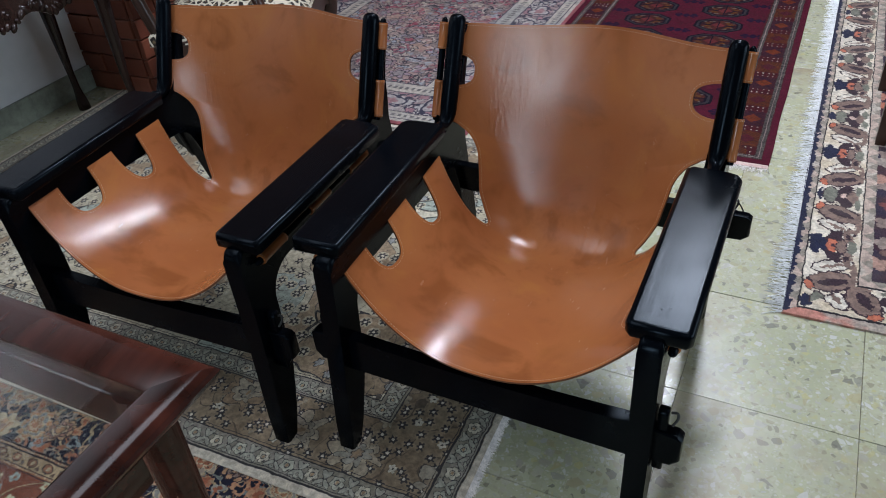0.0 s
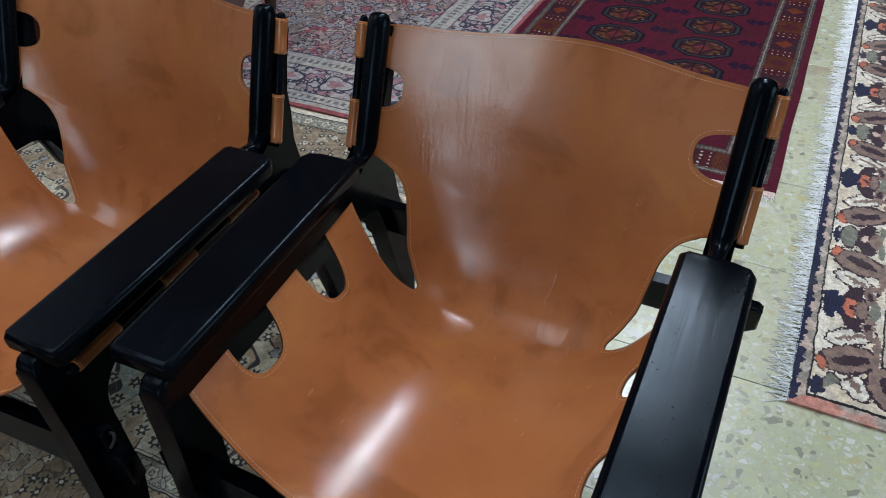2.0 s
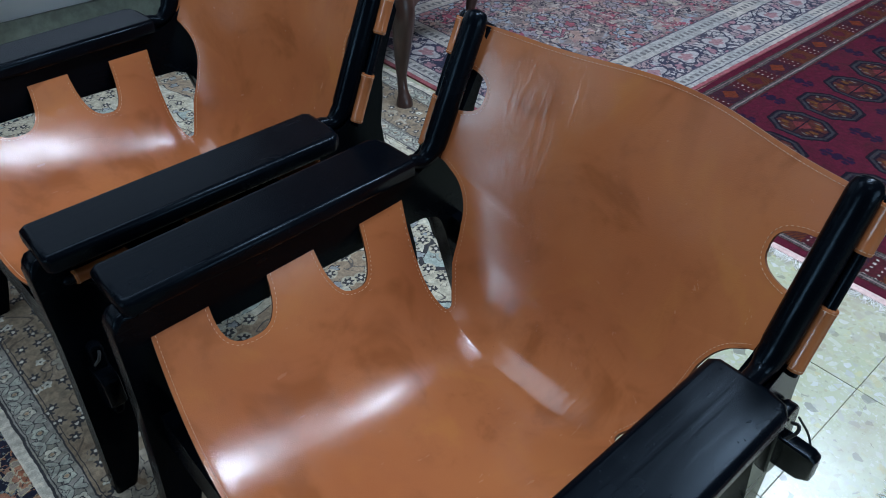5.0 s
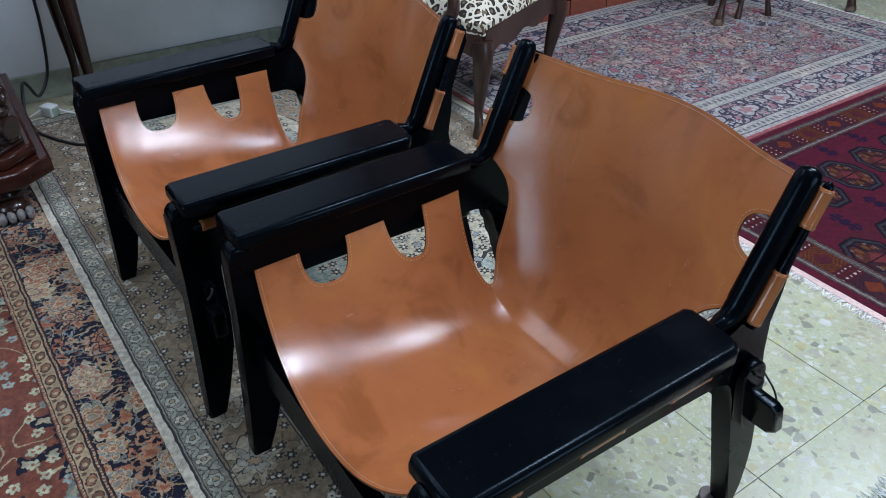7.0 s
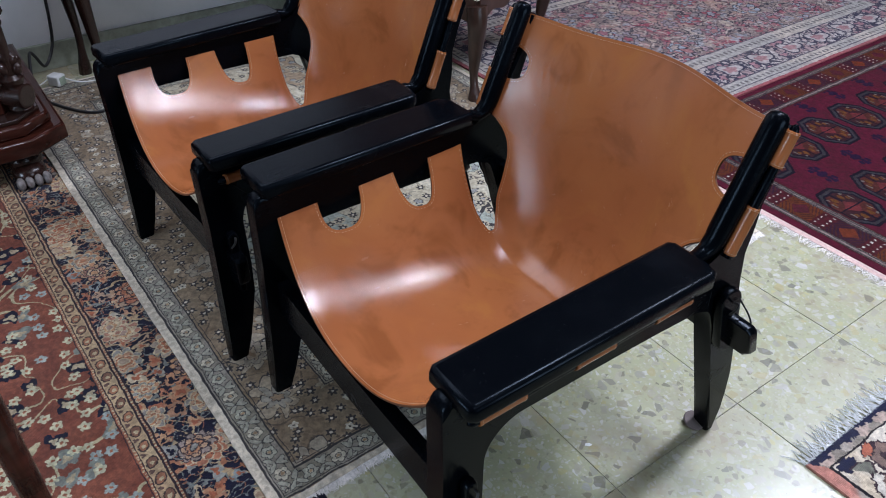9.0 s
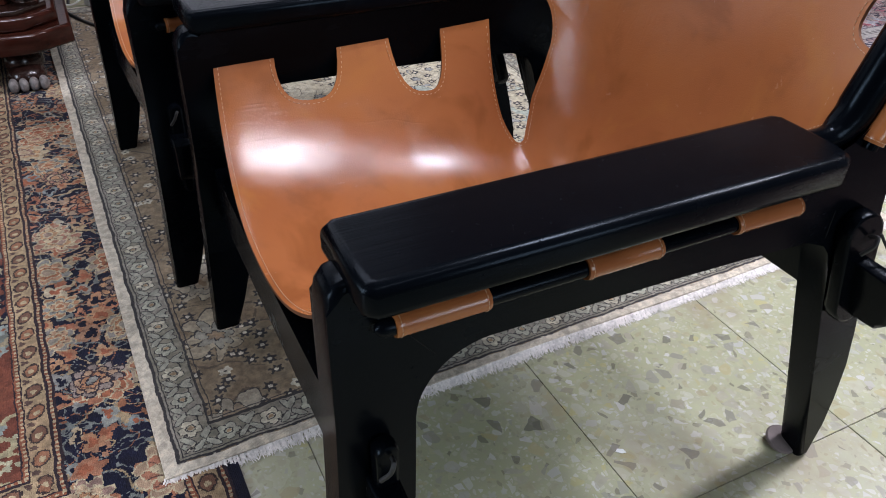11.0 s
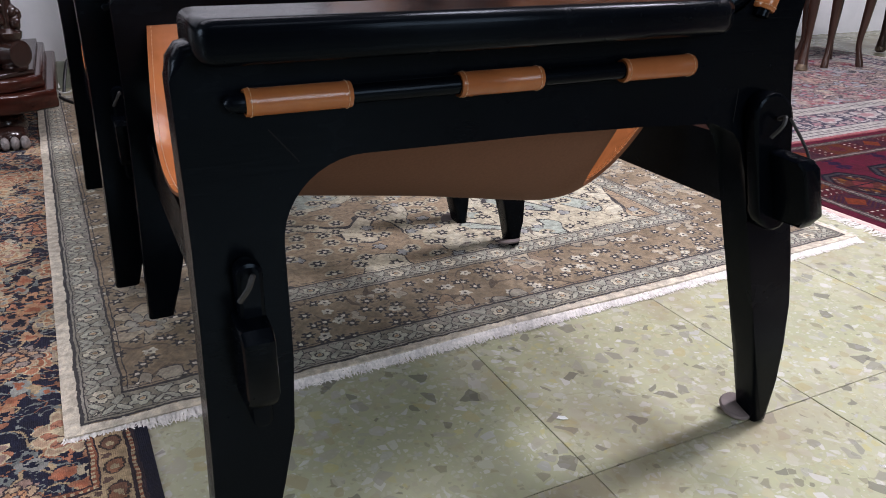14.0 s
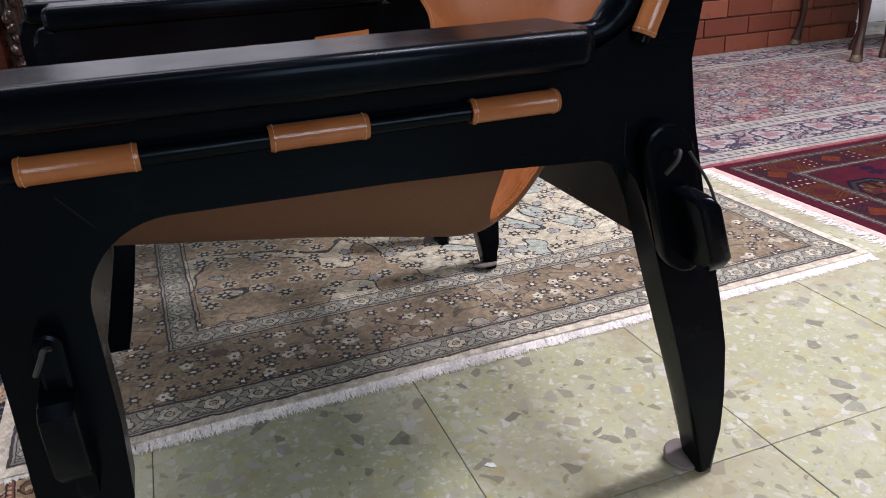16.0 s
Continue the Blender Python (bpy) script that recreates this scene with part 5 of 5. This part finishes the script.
# carved cabinet on paw feet, with a chamfered front corner
def paw_cabinet():
    cab = thing("carved_cabinet", pose(-0.168, 0.0, 0), "carved mahogany cabinet with moulded plinth on lion paw feet", "cabinet")

    def slab_at(grow, z0, z1, bevel, name, mat, label=""):
        g = grow
        out = [(-2.04 - g, -1.35 - g), (-1.40 + g, -1.35 - g), (-1.335 + g, -1.285 - g * 0.4), (-1.335 + g, -0.535 + g * 0.4), (-1.40 + g, -0.470 + g), (-2.04 - g, -0.470 + g)]
        return part(name, prism(out, lambda a, b, h: Vector((a, b, h)), (z0, z1), bevel, 3), mat, cab, label)

    slab_at(0.058, 0.098, 0.150, 0.008, "plinth", MAHOGANY, "moulded mahogany plinth")
    slab_at(0.030, 0.150, 0.186, 0.010, "plinth_moulding", MAHOGANY)
    slab_at(0.010, 0.186, 0.200, 0.003, "plinth_step", CARVED)
    slab_at(-0.045, 0.200, 0.92, 0.004, "body", MAHOGANY)
    slab_at(0.035, 0.92, 0.96, 0.010, "top", MAHOGANY)
    rng = random.Random(4)
    for y in (-0.502, -1.318):
        x = -1.385
        vol = tube([(x - 0.032, y, 0.245), (x - 0.03, y, 0.245), (x + 0.03, y, 0.245), (x + 0.032, y, 0.245)], [0.030, 0.036, 0.036, 0.030], 20)
        part("volute", vol, CARVED, cab, "carved scroll at the corner", at=pose(x, y, 0, 0, 0, 45) @ pose(-x, -y, 0))
        bm = lathe([(0.030, 0.200), (0.034, 0.21), (0.020, 0.225), (0.018, 0.27), (0.030, 0.285), (0.034, 0.30), (0.024, 0.312)], 16, at=(x, y, 0))
        part("column_base", bm, CARVED, cab)
        for k in range(26):
            a, z = rng.uniform(0, 2 * math.pi), 0.32 + 0.24 * k / 26
            r = 0.018 + 0.010 * math.sin(k * 0.8)
            leaf = bmesh.new()
            bmesh.ops.create_icosphere(leaf, subdivisions=2, radius=1, matrix=Matrix.LocRotScale((x + r * math.cos(a), y + r * math.sin(a), z), Euler((rng.uniform(-0.5, 0.5), rng.uniform(-0.5, 0.5), a)), (0.016, 0.012, 0.020)))
            part("carved_leaf", leaf, CARVED, cab)
        part("column", lathe([(0.020, 0.31), (0.022, 0.45), (0.018, 0.60), (0.028, 0.64), (0.020, 0.66), (0.022, 0.88), (0.034, 0.92)], 16, at=(x, y, 0)), CARVED, cab)
        # paw foot
        paw = bmesh.new()
        fx, fy = x + 0.045, y - 0.045
        for dx, dy, dz, sx, sy, sz in ((-0.02, 0, 0.062, 0.052, 0.050, 0.042), (0.012, 0, 0.034, 0.050, 0.048, 0.034)):
            bmesh.ops.create_uvsphere(paw, u_segments=16, v_segments=10, radius=1, matrix=Matrix.LocRotScale((fx + dx, fy + dy, dz), None, (sx, sy, sz)))
        foot = part("paw_foot", paw, CARVED, cab, "dark carved lion paw foot")
        for k in (-1.5, -0.5, 0.5, 1.5):
            toe = bmesh.new()
            bmesh.ops.create_uvsphere(toe, u_segments=12, v_segments=8, radius=1, matrix=Matrix.LocRotScale((fx + 0.058, fy + k * 0.024, 0.022), None, (0.022, 0.0125, 0.019)))
            part("toe", toe, CLAW, foot, "worn grey claw")


CLAW = plain("worn_grey_claw", (0.19, 0.17, 0.16), 0.6, scale=80, vary=0.3)
paw_cabinet()


# far table with curved legs on the rose rug
def far_table():
    ang = math.degrees(math.atan2(0.73, 0.225)) - 90
    t = thing("side_table", pose(-1.60, 2.95, 0.008, 0, 0, ang), "dark wood side table with gilt-edged curved legs", "table")
    hx, hy, h = 0.24, 0.37, 0.62
    for sx in (-1, 1):
        for sy in (-1, 1):
            leg = part("leg", cabriole(h, (sx * 0.7, sy * 0.7), 0.030, 0.014, 0.024, 0.03), WALNUT, t, at=pose(sx * hx, sy * hy, 0))
            part("mount", lathe([(0.020, 0.0), (0.027, 0.004), (0.024, 0.022), (0.018, 0.034)], 12, at=(sx * 0.012, sy * 0.012, 0)), BRASS, leg, "worn gilt foot mount")
        part("apron", scallop_rail(2 * hy, h - 0.11, h, 0.024, 0.03, 3), WALNUT, t, at=pose(sx * hx, 0, 0, 0, 0, 90))
    for sy in (-1, 1):
        part("apron", scallop_rail(2 * hx, h - 0.11, h, 0.024, 0.03, 3), WALNUT, t, at=pose(0, sy * hy, 0))
    part("top", box(-hx - 0.04, hx + 0.04, -hy - 0.04, hy + 0.04, h, h + 0.03, 0.01, 3), WALNUT, t)


far_table()


def far_stool():
    s = thing("wooden_stool", pose(-1.56, 2.78, 0.008, 0, 0, -17), "dark wooden stool tucked under the side table", "stool")
    for sx in (-1, 1):
        for sy in (-1, 1):
            part("leg", cabriole(0.40, (sx * 0.6, sy * 0.6), 0.022, 0.012, 0.017, 0.012), WALNUT, s, at=pose(sx * 0.10, sy * 0.075, 0))
    part("seat", box(-0.13, 0.13, -0.105, 0.105, 0.395, 0.43, 0.012, 3), WALNUT, s)


far_stool()


# chair on the cream rug, of which two legs show
def side_chair():
    c = thing("wooden_chair", pose(0.86, 1.54, 0.008), "dark wooden chair with square tapered legs on the cream rug", "chair")
    for sx in (-1, 1):
        for sy in (-1, 1):
            x, y = sx * 0.205, sy * 0.20
            part("leg", tube([(x, y, 0), (x, y, 0.02), (x, y, 0.42)], [0.020, 0.021, 0.028], 4), WALNUT, c, smooth=False)
    part("seat", box(-0.235, 0.235, -0.235, 0.235, 0.40, 0.45, 0.012, 3), WALNUT, c)
    for sy in (-1, 1):
        part("back_post", tube([(0.21, sy * 0.20, 0.44), (0.25, sy * 0.20, 0.92)], [0.022, 0.016], 8), WALNUT, c)
    part("back_rail", box(0.228, 0.250, -0.20, 0.20, 0.78, 0.90, 0.006), WALNUT, c)


side_chair()


# cables and a socket block by the wall
WHITE_PLASTIC = plain("white_plastic", (0.72, 0.74, 0.72), 0.4, scale=60, vary=0.05)
BLACK_PLASTIC = plain("black_cable_rubber", (0.012, 0.012, 0.013), 0.45)


def cables():
    z = 0.016
    loop = [(-2.325, -0.245, 0.60), (-2.325, -0.25, 0.33), (-2.31, -0.262, 0.20), (-2.29, -0.285, 0.10), (-2.24, -0.335, 0.05), (-2.22, -0.36, 0.10), (-2.21, -0.375, 0.12), (-2.19, -0.39, 0.08), (-2.16, -0.405, z)]
    tagged(part("hanging_cable", tube(smooth_line(loop, 6), 0.0055, 8), BLACK_PLASTIC), "black rubber cable looping down the wall", "cable")
    run = [(-2.26, -0.47, 0.03), (-2.12, -0.43, z), (-1.95, -0.37, z), (-1.82, -0.285, z), (-1.83, -0.20, z), (-1.95, -0.10, z)]
    tagged(part("floor_cable", tube(smooth_line(run, 6), 0.0055, 8), BLACK_PLASTIC), "black rubber cable lying on the beige rug", "cable")
    thin = [(-2.20, -0.44, 0.03), (-2.15, -0.40, z), (-2.13, -0.33, 0.045), (-2.10, -0.25, z), (-2.08, -0.16, z)]
    tagged(part("white_wire", tube(smooth_line(thin, 6), 0.0028, 6), WHITE_PLASTIC), "thin pale wire on the floor", "wire")
    plug = thing("adapter_plug", pose(-2.13, -0.325, 0.0135, 0, 0, 35), "white plastic plug adapter on the floor", "plug")
    part("housing", box(-0.026, 0.026, -0.021, 0.021, 0, 0.040, 0.006, 3), WHITE_PLASTIC, plug)
    part("socket_face", box(0.0265, 0.029, -0.014, 0.014, 0.006, 0.034, 0.001), plain("grey_plastic", (0.35, 0.42, 0.32), 0.5), plug)
    blk = thing("socket_block", pose(-2.24, -0.47, 0.062, 22, 0, -35), "white socket block leaning against the skirting", "socket")
    part("case", box(-0.055, 0.055, -0.014, 0.014, -0.055, 0.055, 0.006, 3), WHITE_PLASTIC, blk)
    part("recess", box(-0.035, 0.035, -0.0165, -0.0145, -0.035, 0.030, 0.001), BLACK_PLASTIC, blk, "dark recess")


cables()

# small paper scrap on the floor
scrap = part("paper_scrap", prism([(-0.007, -0.003), (0.002, -0.004), (0.008, 0.0), (0.003, 0.004), (-0.005, 0.003)], lambda a, b, h: Vector((a, b, h + 0.0006 * math.sin(a * 700))), (0.0002, 0.0008)), WHITE_PLASTIC, at=pose(0.189, 0.127, 0, 0, 0, 50), smooth=False)
tagged(scrap, "tiny white paper scrap on the terrazzo", "scrap")


# ---- pieces of the setting ----
pier = part("brick_pier", box(WALL_X - 0.1, BRICK_X, BRICK_Y0, BRICK_Y1, 0, 2.8), MORTAR)
tagged(pier, "red-brown brick chimney breast with thin joints", "brick pier", kind="structure")


def bricks():
    rng = random.Random(8)
    length, height, gap = 0.245, 0.074, 0.006

    def mesh_for(n):
        bm = box(0, n, -0.012, 0.012, 0, height, 0.003, 1)
        for v in bm.verts:
            v.co += Vector((rng.uniform(-0.001, 0.001), rng.uniform(-0.0015, 0.0015), rng.uniform(-0.001, 0.001)))
        m = finish(bm, False)
        m.materials.append(BRICK)
        return m

    shared = {}

    def lay(x, y, z, n, turn):
        key = (round(n, 3), rng.randrange(3))
        if key not in shared:
            shared[key] = mesh_for(n)
        ob = new("brick", shared[key])
        ob.parent = pier
        ob.matrix_basis = pose(x, y, z, 0, 0, turn)

    for course in range(13):
        z = course * (height + gap) + 0.003
        cut = 0.5 if course % 2 else 1.0
        # face towards the chairs
        at, end, n = WALL_X, BRICK_X - 0.012, length * cut
        while at < end - 0.03:
            n = min(n, end - at)
            lay(at, BRICK_Y0 - 0.002, z, n - gap, 0)
            at, n = at + n, length
        at, n = BRICK_Y0 - 0.012, length * (1.5 - cut)
        while at < BRICK_Y1 - 0.03:
            n = min(n, BRICK_Y1 - at)
            lay(BRICK_X + 0.002, at, z, n - gap, 90)
            at, n = at + n, length


bricks()


def floor_tiles():
    rng = random.Random(2)
    half = TILE / 2 - 0.0006
    mesh = finish(box(-half, half, -half, half, -0.02, 0.0, 0.0007, 1), False)
    mesh.materials.append(TERRAZZO)
    for i in range(-8, 10):
        for j in range(-12, 15):
            x, y = TILE_X + (i + 0.5) * TILE, TILE_Y + (j + 0.5) * TILE
            if -2.6 < x < 3.5 and -4.0 < y < 5.1:
                ob = new("tile", mesh)
                ob.parent = slab
                ob.matrix_basis = pose(x, y, rng.uniform(-0.0004, 0.0004))


floor_tiles()
